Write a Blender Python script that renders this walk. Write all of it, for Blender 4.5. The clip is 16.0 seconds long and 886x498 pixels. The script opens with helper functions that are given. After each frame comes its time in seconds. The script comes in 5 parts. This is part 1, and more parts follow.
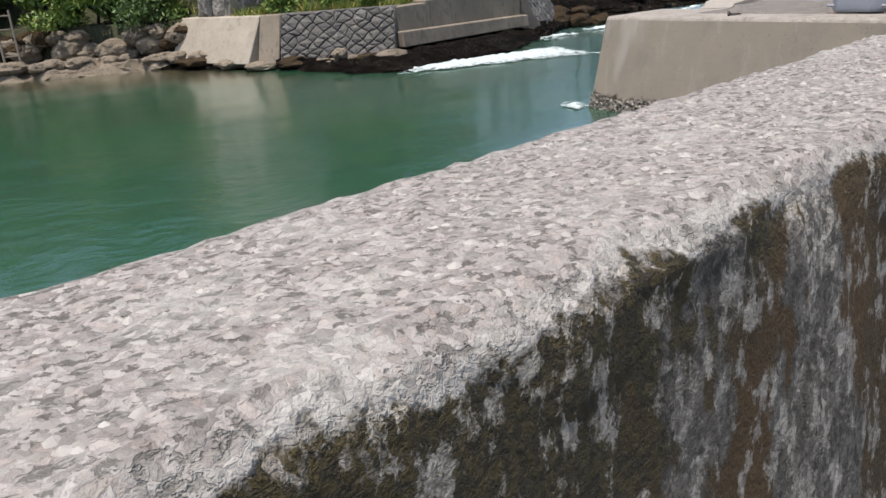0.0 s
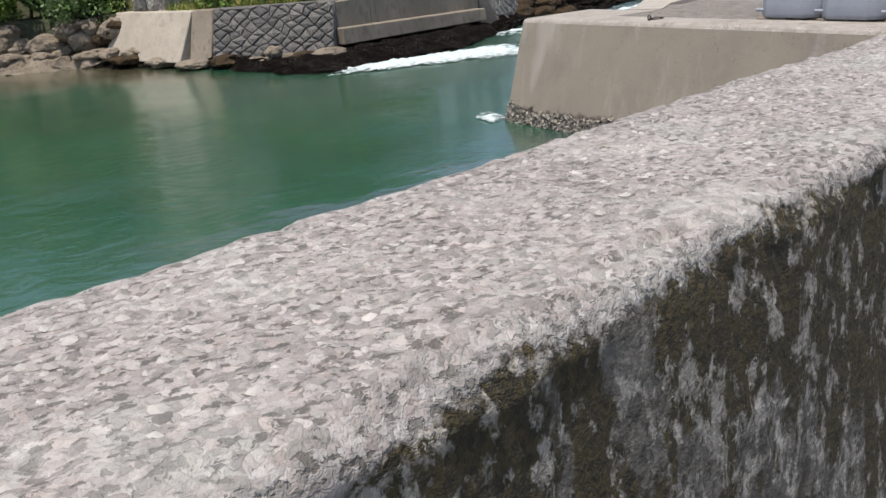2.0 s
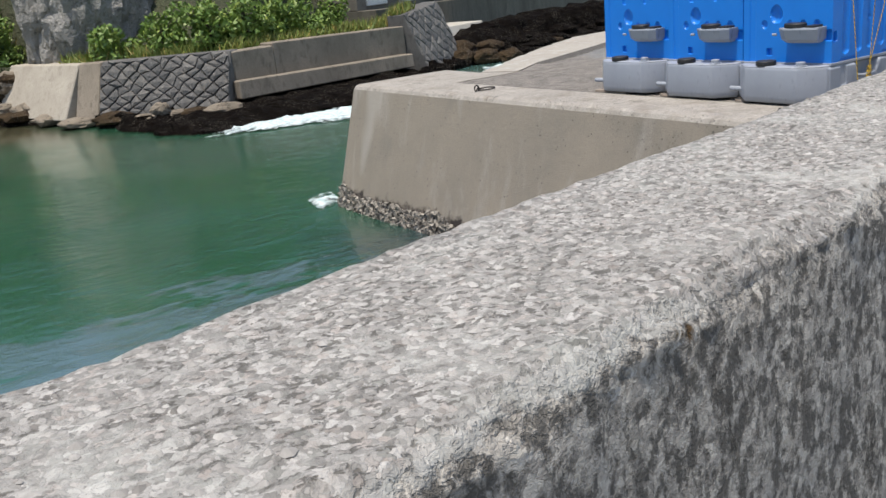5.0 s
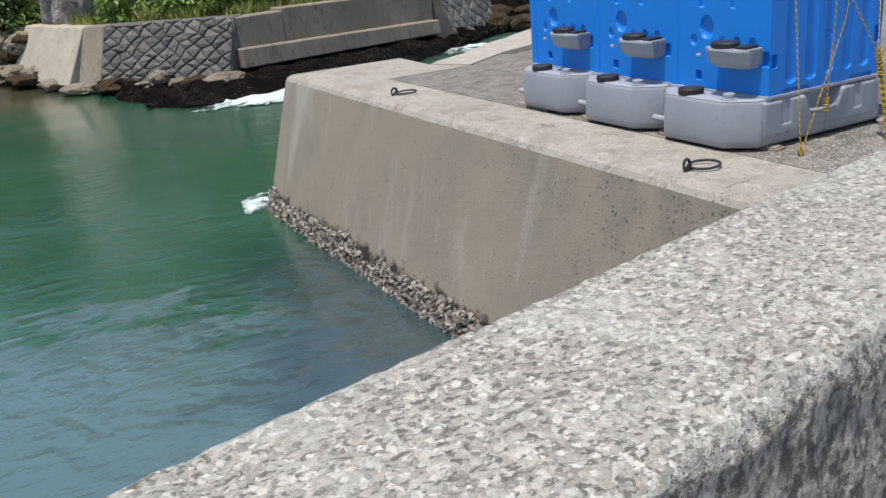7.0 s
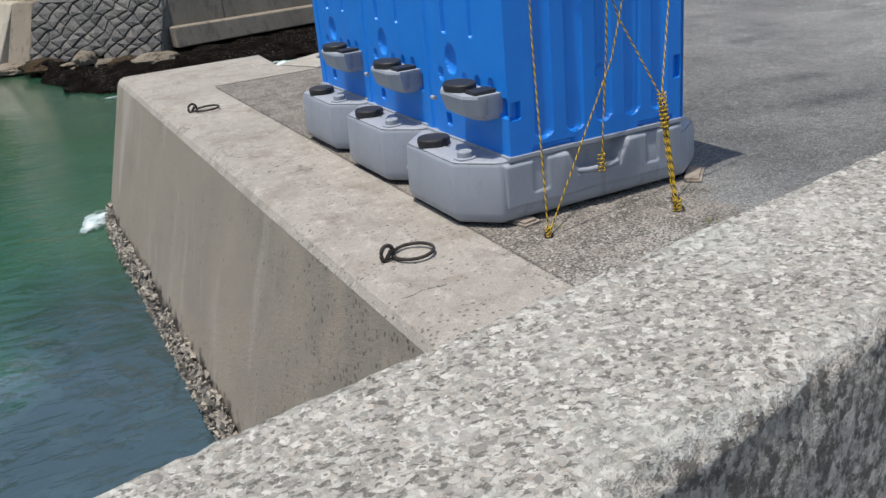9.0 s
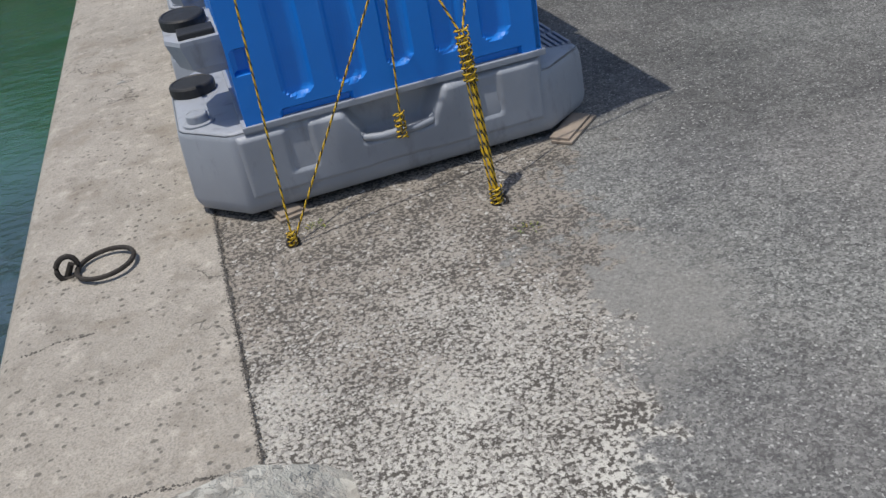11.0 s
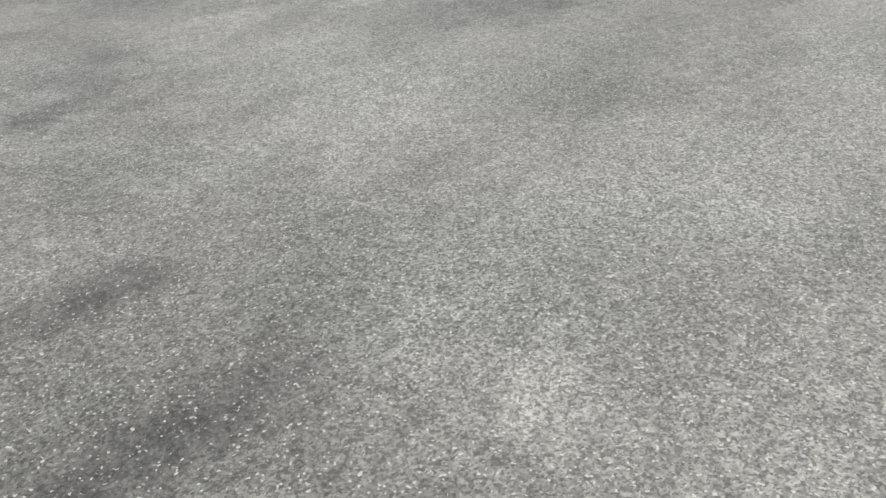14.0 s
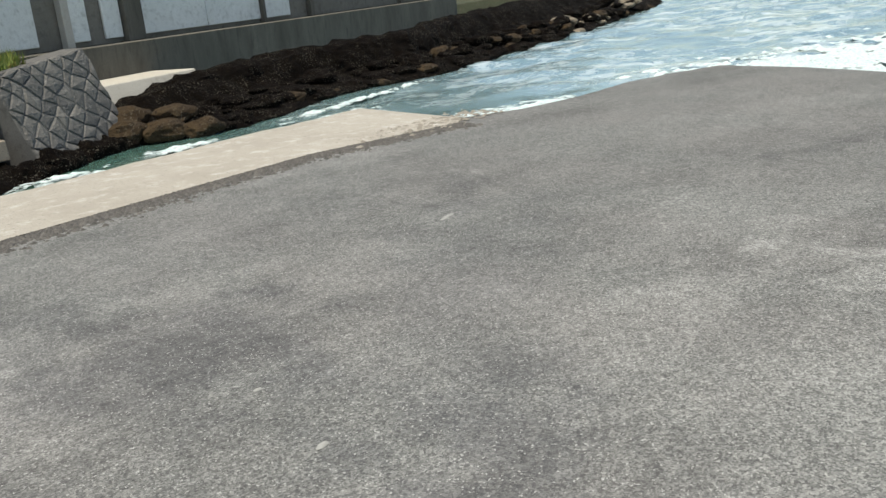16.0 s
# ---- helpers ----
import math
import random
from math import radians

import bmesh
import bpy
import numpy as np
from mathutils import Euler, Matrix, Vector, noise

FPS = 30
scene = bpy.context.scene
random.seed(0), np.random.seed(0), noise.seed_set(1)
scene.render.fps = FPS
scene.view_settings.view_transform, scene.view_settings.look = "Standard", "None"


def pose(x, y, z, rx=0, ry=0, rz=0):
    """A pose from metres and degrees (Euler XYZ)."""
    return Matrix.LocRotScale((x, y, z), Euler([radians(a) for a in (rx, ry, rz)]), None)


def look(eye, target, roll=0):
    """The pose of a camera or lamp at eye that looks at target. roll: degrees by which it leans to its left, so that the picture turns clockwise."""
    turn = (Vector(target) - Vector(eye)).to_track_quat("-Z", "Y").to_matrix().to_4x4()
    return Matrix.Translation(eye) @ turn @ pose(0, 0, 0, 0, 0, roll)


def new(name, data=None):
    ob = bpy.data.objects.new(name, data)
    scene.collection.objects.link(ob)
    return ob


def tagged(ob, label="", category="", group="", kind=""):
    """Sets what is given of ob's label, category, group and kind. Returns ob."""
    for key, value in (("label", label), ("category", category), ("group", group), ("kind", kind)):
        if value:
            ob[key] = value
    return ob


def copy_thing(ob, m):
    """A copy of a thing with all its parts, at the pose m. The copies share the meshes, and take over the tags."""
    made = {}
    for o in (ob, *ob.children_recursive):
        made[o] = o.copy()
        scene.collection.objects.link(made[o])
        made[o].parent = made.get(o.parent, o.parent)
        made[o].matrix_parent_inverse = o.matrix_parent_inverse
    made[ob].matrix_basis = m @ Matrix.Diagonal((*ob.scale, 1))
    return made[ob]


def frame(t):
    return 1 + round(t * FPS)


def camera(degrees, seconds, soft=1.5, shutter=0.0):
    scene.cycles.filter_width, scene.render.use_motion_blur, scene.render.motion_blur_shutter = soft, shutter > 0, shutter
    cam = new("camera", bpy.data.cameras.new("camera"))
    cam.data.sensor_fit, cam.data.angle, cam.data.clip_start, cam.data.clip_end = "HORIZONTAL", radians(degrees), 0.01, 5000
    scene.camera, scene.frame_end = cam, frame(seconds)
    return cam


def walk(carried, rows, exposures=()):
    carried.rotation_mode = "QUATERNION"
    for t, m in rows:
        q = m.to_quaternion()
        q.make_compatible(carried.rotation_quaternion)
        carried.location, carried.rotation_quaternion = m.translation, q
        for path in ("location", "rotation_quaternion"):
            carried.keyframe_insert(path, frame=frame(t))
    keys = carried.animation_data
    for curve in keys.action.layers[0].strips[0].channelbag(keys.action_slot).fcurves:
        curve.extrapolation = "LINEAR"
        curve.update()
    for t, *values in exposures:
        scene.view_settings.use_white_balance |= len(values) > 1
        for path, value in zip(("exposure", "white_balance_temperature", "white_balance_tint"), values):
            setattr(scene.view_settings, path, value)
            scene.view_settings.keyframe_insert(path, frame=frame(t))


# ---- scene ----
cam = camera(52.2, 16.0)
PATH = [
    (0, (-14.740, -3.057, 1.356), (-13.646, -1.497, 0.747), -4.3),
    (0.5, (-14.040, -2.982, 1.349), (-12.940, -1.429, 0.733), -4.2),
    (1, (-13.350, -2.839, 1.378), (-12.268, -1.279, 0.750), -4.2),
    (1.5, (-12.624, -2.768, 1.383), (-11.551, -1.204, 0.747), -4.1),
    (2, (-11.903, -2.595, 1.394), (-10.828, -1.033, 0.757), -4.4),
    (2.5, (-11.167, -2.505, 1.427), (-10.084, -0.945, 0.799), -4.5),
    (3, (-10.474, -2.348, 1.415), (-9.381, -0.787, 0.807), -4.7),
    (3.5, (-9.739, -2.245, 1.427), (-8.638, -0.676, 0.854), -4.4),
    (4, (-8.985, -2.109, 1.431), (-7.865, -0.545, 0.884), -4.1),
    (4.2, (-8.703, -2.056, 1.437), (-7.588, -0.487, 0.893), -4.7),
    (6.3, (-5.890, -1.525, 1.561), (-4.937, 0.116, 0.929), -4.9),
    (6.5, (-5.619, -1.450, 1.605), (-4.689, 0.202, 0.968), -5.1),
    (7, (-4.914, -1.386, 1.631), (-4.027, 0.282, 0.974), -4.9),
    (7.5, (-4.225, -1.220, 1.610), (-3.359, 0.451, 0.935), -5.2),
    (8, (-3.574, -1.174, 1.636), (-2.725, 0.499, 0.943), -5.4),
    (8.5, (-2.888, -1.024, 1.664), (-2.045, 0.642, 0.947), -6.0),
    (8.7, (-2.654, -0.985, 1.696), (-1.815, 0.682, 0.978), -5.7),
    (10.8, (-0.203, -0.297, 1.596), (0.219, 1.385, 0.600), -9.6),
    (11, (-0.016, -0.175, 1.573), (0.362, 1.502, 0.551), -10.4),
    (11.5, (0.425, 0.128, 1.479), (0.954, 1.736, 0.414), -8.6),
    (12, (0.814, 0.456, 1.398), (1.627, 1.946, 0.340), -5.9),
    (12.5, (1.159, 0.908, 1.366), (2.270, 2.228, 0.354), -3.1),
    (13, (1.541, 1.395, 1.275), (2.808, 2.592, 0.294), -2.0),
    (13.4, (1.871, 1.725, 1.238), (3.231, 2.824, 0.267), -3.5),
    (13.5, (1.959, 1.790, 1.255), (3.338, 2.862, 0.280), -3.9),
    (14, (2.436, 2.260, 1.292), (3.907, 3.248, 0.365), -4.5),
    (14.5, (2.751, 2.788, 1.298), (4.266, 3.814, 0.489), -4.3),
    (15, (3.093, 3.299, 1.336), (4.572, 4.456, 0.647), -4.9),
    (15.5, (3.318, 3.885, 1.376), (4.722, 5.169, 0.758), -5.2),
    (16, (3.501, 4.490, 1.397), (4.770, 5.927, 0.828), -5.5),
]
walk(cam, [(t, look(eye, at, roll)) for t, eye, at, roll in PATH], [(0, 0.55, 6900, 13), (3, 0.53, 6820, 11), (3.5, 0.4, 6800, 10), (4, 0.47, 6800, 10), (6.5, 0.54, 6650, 10), (8, 0.46, 6650, 9), (8.7, 0.42, 6650, 9), (11, 0.1, 6650, 9), (12, 0.66, 6850, 7), (13, 0.72, 7050, 5), (14.5, 0.62, 7130, 5), (16, 0.52, 7200, 5)])

# ---- light ----
SUN_FROM = Vector((-0.54, -0.15, 2.38)).normalized()
world = bpy.data.worlds.new("world")
scene.world = world
world.use_nodes = True
wn = world.node_tree
sky = wn.nodes.new("ShaderNodeTexSky")
sky.sky_type = "NISHITA"
sky.sun_disc = False
sky.sun_elevation = math.asin(SUN_FROM.z)
sky.sun_rotation = math.atan2(SUN_FROM.x, SUN_FROM.y)
sky.dust_density = 1.5
bg = wn.nodes["Background"]
bg.inputs["Strength"].default_value = 0.12
wn.links.new(sky.outputs[0], bg.inputs["Color"])
sun = new("sun", bpy.data.lights.new("sun", "SUN"))
sun.data.energy = 3.3
sun.data.angle = radians(0.5)
sun.data.color = (1.0, 0.96, 0.9)
sun.matrix_world = look(SUN_FROM * 60, (0, 0, 0))


# ---- materials ----
class Mat:
    """A node material with a principled shader and helpers for procedural texture."""

    def __init__(self, name, rough=0.85, metal=0.0):
        self.m = bpy.data.materials.new(name)
        self.m.use_nodes = True
        self.t = self.m.node_tree
        self.b = self.t.nodes["Principled BSDF"]
        self.b.inputs["Roughness"].default_value = rough
        self.b.inputs["Metallic"].default_value = metal
        self.co = self.t.nodes.new("ShaderNodeTexCoord").outputs["Object"]

    def link(self, a, b):
        self.t.links.new(a, b)

    def scaled(self, s):
        n = self.t.nodes.new("ShaderNodeMapping")
        n.inputs["Scale"].default_value = s
        self.link(self.co, n.inputs["Vector"])
        return n.outputs[0]

    def noise(self, scale, detail=4.0, rough=0.55, stretch=None, lo=0.3, hi=0.7):
        n = self.t.nodes.new("ShaderNodeTexNoise")
        n.inputs["Scale"].default_value = scale
        n.inputs["Detail"].default_value = detail
        n.inputs["Roughness"].default_value = rough
        self.link(self.scaled(stretch) if stretch else self.co, n.inputs["Vector"])
        return self.fit(n.outputs[0], lo, hi)

    def voronoi(self, scale, feature="F1", lo=0.0, hi=1.0, color=False, stretch=None):
        n = self.t.nodes.new("ShaderNodeTexVoronoi")
        n.feature = feature
        n.inputs["Scale"].default_value = scale
        self.link(self.scaled(stretch) if stretch else self.co, n.inputs["Vector"])
        if color:
            return n.outputs["Color"]
        return self.fit(n.outputs["Distance"], lo, hi)

    def wave(self, scale, detail, amp, stretch=None):
        """Noise that swings about zero."""
        return self.math("MULTIPLY", self.math("SUBTRACT", self.noise(scale, detail, 0.6, stretch, 0.3, 0.7), 0.5), 2 * amp)

    def warp(self, scale, amount):
        """Bend the coordinates that later textures use, so that grains lose their regular outlines."""
        n = self.t.nodes.new("ShaderNodeTexNoise")
        n.inputs["Scale"].default_value = scale
        n.inputs["Detail"].default_value = 2.0
        self.link(self.co, n.inputs["Vector"])
        v = self.t.nodes.new("ShaderNodeVectorMath")
        v.operation = "MULTIPLY_ADD"
        self.link(n.outputs["Color"], v.inputs[0])
        v.inputs[1].default_value = (amount, amount, amount)
        self.link(self.co, v.inputs[2])
        self.co = v.outputs[0]
        return self

    def cells(self, scale):
        sep = self.t.nodes.new("ShaderNodeSeparateColor")
        self.link(self.voronoi(scale, color=True), sep.inputs[0])
        return sep.outputs

    def near(self, x, y, radius):
        n = self.t.nodes.new("ShaderNodeVectorMath")
        n.operation = "DISTANCE"
        m = self.t.nodes.new("ShaderNodeVectorMath")
        m.operation = "MULTIPLY"
        m.inputs[1].default_value = (1, 1, 0)
        self.link(self.co, m.inputs[0])
        self.link(m.outputs[0], n.inputs[0])
        n.inputs[1].default_value = (x, y, 0)
        return self.math("DIVIDE", n.outputs["Value"], radius)

    def fit(self, value, lo, hi, a=0.0, b=1.0):
        n = self.t.nodes.new("ShaderNodeMapRange")
        n.inputs[1].default_value, n.inputs[2].default_value = lo, hi
        n.inputs[3].default_value, n.inputs[4].default_value = a, b
        self.link(value, n.inputs[0])
        return n.outputs[0]

    def axis(self, k):
        n = self.t.nodes.new("ShaderNodeSeparateXYZ")
        self.link(self.co, n.inputs[0])
        return n.outputs[k]

    def math(self, op, a, b=None):
        n = self.t.nodes.new("ShaderNodeMath")
        n.operation = op
        for k, v in enumerate((a, b)):
            if v is None:
                continue
            if isinstance(v, (int, float)):
                n.inputs[k].default_value = v
            else:
                self.link(v, n.inputs[k])
        return n.outputs[0]

    def mix(self, f, a, b):
        n = self.t.nodes.new("ShaderNodeMix")
        n.data_type = "RGBA"
        if isinstance(f, (int, float)):
            n.inputs[0].default_value = f
        else:
            self.link(f, n.inputs[0])
        for k, v in ((6, a), (7, b)):
            if isinstance(v, tuple):
                n.inputs[k].default_value = (*v, 1)
            else:
                self.link(v, n.inputs[k])
        return n.outputs[2]

    def scale(self, c, f):
        n = self.t.nodes.new("ShaderNodeVectorMath")
        n.operation = "SCALE"
        self.link(c, n.inputs[0])
        self.link(f, n.inputs["Scale"])
        return n.outputs[0]

    def island(self):
        return self.t.nodes.new("ShaderNodeNewGeometry").outputs["Random Per Island"]

    def random(self):
        return self.t.nodes.new("ShaderNodeObjectInfo").outputs["Random"]

    def base(self, c):
        if isinstance(c, tuple):
            self.b.inputs["Base Color"].default_value = (*c, 1)
        else:
            self.link(c, self.b.inputs["Base Color"])
        return self

    def rough(self, v):
        self.link(v, self.b.inputs["Roughness"])
        return self

    def bump(self, h, strength=0.5, dist=0.01):
        n = self.t.nodes.new("ShaderNodeBump")
        n.inputs["Strength"].default_value = strength
        n.inputs["Distance"].default_value = dist
        self.link(h, n.inputs["Height"])
        self.link(n.outputs[0], self.b.inputs["Normal"])
        return self


def concrete(name, light, dark, stain, grain=220.0, stretch=(1, 1, 1), pits=True, worn=False):
    """Cast concrete: broad stains, fine grain, small pits and, where worn, pock marks and hair cracks."""
    k = Mat(name, 0.9)
    c = k.mix(k.noise(1.1, 6, 0.6, stretch), light, dark)
    c = k.mix(k.noise(5.0, 8, 0.65, stretch, 0.52, 0.75), c, stain)
    c = k.mix(k.noise(grain, 2, 0.5, None, 0.45, 0.8), c, tuple(v * 0.72 for v in dark))
    h = k.math("ADD", k.noise(grain, 3), k.math("MULTIPLY", k.noise(25.0, 4), 1.5))
    if pits:
        pit = k.math("LESS_THAN", k.voronoi(17.0), 0.12)
        c = k.mix(k.math("MULTIPLY", pit, 0.7), c, tuple(v * 0.3 for v in dark))
    if worn:
        c = k.mix(k.math("MULTIPLY", k.noise(2.2, 7, 0.7, None, 0.54, 0.68), 0.55), c, tuple(v * q for v, q in zip(stain, (0.9, 0.82, 0.72))))
        c = k.mix(k.math("MULTIPLY", k.noise(11.0, 6, 0.72, None, 0.53, 0.68), 0.5), c, tuple(min(0.6, v * 1.35) for v in light))
        c = k.mix(k.math("MULTIPLY", k.noise(95.0, 3, 0.6, None, 0.56, 0.66), 0.6), c, stain)
        k.warp(45.0, 0.012)
        pock = k.math("MULTIPLY", k.fit(k.voronoi(24.0), 0.24, 0.16), k.noise(3.0, 3, 0.5, None, 0.46, 0.52))
        pock = k.math("MAXIMUM", pock, k.math("MULTIPLY", k.fit(k.voronoi(48.0), 0.2, 0.14), k.noise(5.0, 3, 0.5, None, 0.53, 0.6)))
        c = k.mix(k.math("MULTIPLY", pock, 0.75), c, tuple(v * 0.3 for v in dark))
        ridge = k.math("ABSOLUTE", k.math("SUBTRACT", k.noise(0.85, 6, 0.6, None, 0, 1), 0.5))
        crack = k.math("MULTIPLY", k.fit(ridge, 0.0035, 0.001), k.noise(0.7, 2, 0.5, None, 0.5, 0.54))
        c = k.mix(k.math("MULTIPLY", crack, 0.8), c, tuple(v * 0.25 for v in dark))
        h = k.math("SUBTRACT", h, k.math("MULTIPLY", k.math("MAXIMUM", pock, crack), 3.0))
    return k.base(c).bump(h, 0.35 if not worn else 0.55, 0.004).m


def pebble(name, a, b, c):
    k = Mat(name, 0.75)
    r = k.island()
    col = k.mix(k.fit(r, 0.0, 0.5), a, b)
    col = k.mix(k.fit(r, 0.6, 1.0), col, c)
    col = k.mix(k.noise(60.0, 3), col, k.mix(0.5, col, (0.12, 0.11, 0.1)))
    return k.base(col).m


# darker and paler worn places in the asphalt: x, y, reach along x, reach along y, turn, gain
WORN = [(1.95, 3.1, 0.55, 1.0, -10, -0.18), (1.5, 2.3, 0.25, 0.45, 10, -0.12), (0.95, 1.15, 0.45, 0.35, -35, -0.2),
        (3.35, 3.72, 0.6, 0.17, -7, -0.3), (3.7, 4.45, 0.45, 0.13, -10, -0.3), (3.3, 2.6, 0.45, 0.16, -12, -0.24),
        (4.1, 2.1, 0.45, 0.2, -10, -0.36), (2.34, 1.4, 0.3, 0.25, 0, -0.2), (4.05, 3.08, 0.22, 0.1, 20, 0.34),
        (2.5, 3.6, 0.35, 0.22, -10, 0.16), (5.1, 2.5, 0.5, 0.25, 0, -0.12), (7.45, 5.1, 0.5, 0.35, 0, -0.36),
        (9.2, 5.2, 1.7, 0.6, -35, 0.5), (11.3, 5.9, 1.6, 0.5, -40, -0.25), (6.4, 7.6, 1.6, 0.5, 40, -0.2), (5.4, 4.9, 0.55, 0.5, 0, 0.26), (5.3, 6.3, 0.7, 0.3, 35, -0.28),
        (5.0, 7.9, 0.6, 0.5, 30, -0.34), (6.75, 6.5, 0.9, 0.35, -20, 0.26), (4.55, 8.6, 0.5, 0.4, 0, -0.16),
        (6.2, 9.6, 2.0, 0.8, 8, -0.12), (11.2, 8.6, 1.6, 0.4, -25, 0.16), (10.6, 7.4, 1.2, 0.3, -20, -0.14)]


def asphalt_mat():
    k = Mat("worn_asphalt", 0.88)
    broad = k.noise(0.9, 5, 0.6)
    dark = k.noise(0.5, 4, 0.55, (1.0, 2.4, 1), 0.5, 0.68)
    pale = k.noise(2.3, 6, 0.6, None, 0.6, 0.75)
    tint = k.noise(0.7, 3, 0.5, (1.3, 1, 1), 0.4, 0.6)
    frayed = k.wave(2.6, 6, 0.75)
    mottle = k.math("ADD", k.wave(13.0, 6, 0.16), k.wave(34.0, 4, 0.08))
    x, y = k.axis(0), k.axis(1)
    worn = None
    for cx, cy, rx, ry, turn, gain in WORN:
        co, si = math.cos(radians(turn)), math.sin(radians(turn))
        dx, dy = k.math("SUBTRACT", x, cx), k.math("SUBTRACT", y, cy)
        u = k.math("ADD", k.math("MULTIPLY", dx, co / rx), k.math("MULTIPLY", dy, si / rx))
        v = k.math("SUBTRACT", k.math("MULTIPLY", dy, co / ry), k.math("MULTIPLY", dx, si / ry))
        q = k.math("SQRT", k.math("ADD", k.math("MULTIPLY", u, u), k.math("MULTIPLY", v, v)))
        spot = k.fit(k.math("ADD", q, frayed), 1.5, 0.45, 0.0, gain)
        worn = spot if worn is None else k.math("ADD", worn, spot)
    young = k.math("ADD", k.near(2.5, 5.0, 2.4), k.wave(1.2, 5, 0.35))
    mend = k.math("ADD", k.near(0.92, 1.85, 0.42), k.math("ADD", k.wave(4.0, 5, 0.4), k.wave(40.0, 3, 0.3)))
    bed = k.math("SUBTRACT", k.math("MULTIPLY", k.axis(1), 0.3), k.axis(0))
    bed = k.math("ADD", bed, k.math("ADD", k.wave(2.2, 5, 0.36), k.wave(22.0, 3, 0.16)))
    bed = k.math("MULTIPLY", k.fit(bed, -0.34, -0.22), k.fit(k.axis(1), 0.1, 0.3))
    k.warp(90.0, 0.006)
    one, two, three = k.cells(128.0), k.cells(98.0), k.cells(46.0)
    c = k.mix(k.fit(one[0], 0.1, 1.0), (0.068, 0.069, 0.067), (0.248, 0.25, 0.239))
    c = k.mix(k.math("MULTIPLY", k.fit(two[0], 0.3, 0.8), 0.55), c, k.mix(k.fit(two[1], 0.2, 0.8), (0.06, 0.06, 0.058), (0.285, 0.287, 0.27)))
    c = k.mix(k.math("MULTIPLY", k.fit(three[0], 0.55, 0.8), 0.2), c, k.mix(k.fit(three[1], 0.35, 0.65), (0.055, 0.055, 0.055), (0.27, 0.27, 0.255)))
    c = k.mix(k.noise(170.0, 2, 0.5, None, 0.54, 0.7), c, (0.05, 0.05, 0.05))
    gain = k.math("ADD", k.math("MULTIPLY", broad, 0.26), k.math("MULTIPLY", pale, 0.3))
    gain = k.math("SUBTRACT", gain, k.math("MULTIPLY", dark, 0.24))
    gain = k.math("SUBTRACT", gain, k.fit(young, 1.3, 0.5, 0.0, 0.4))
    gain = k.math("ADD", gain, k.math("ADD", worn, mottle))
    c = k.mix(k.math("MULTIPLY", tint, 0.12), c, (0.2, 0.17, 0.165))
    gain = k.math("SUBTRACT", gain, k.fit(k.math("ADD", k.near(11.5, 9.0, 6.5), k.wave(0.9, 5, 0.3)), 1.25, 0.5, 0.0, 0.26))
    c = k.mix(k.fit(worn, -0.05, -0.35, 0.0, 0.18), c, (0.13, 0.13, 0.15))
    c = k.scale(c, k.math("ADD", gain, 1.03))
    c = k.mix(k.math("MULTIPLY", k.fit(one[2], 0.955, 0.97), 0.7), c, (0.42, 0.42, 0.4))
    c = k.mix(k.fit(mend, 1.15, 0.45, 0.0, 0.8), c, k.mix(k.noise(80.0, 5, 0.7), (0.28, 0.273, 0.255), (0.14, 0.136, 0.126)))
    c = k.mix(k.math("MULTIPLY", bed, 0.9), c, k.mix(k.fit(k.math("ADD", k.noise(72.0, 4, 0.7, None, 0, 1), k.wave(4.5, 4, 0.07)), 0.46, 0.54), k.mix(k.fit(k.math("ADD", k.axis(1), k.wave(1.5, 4, 0.7)), 1.0, 2.4), (0.55, 0.535, 0.49), (0.27, 0.24, 0.205)), (0.06, 0.052, 0.044)))
    h = k.math("ADD", k.math("ADD", k.math("MULTIPLY", one[2], 0.7), k.math("MULTIPLY", two[2], 0.7)), k.noise(200.0, 2))
    return k.base(c).bump(h, 0.45, 0.005).m


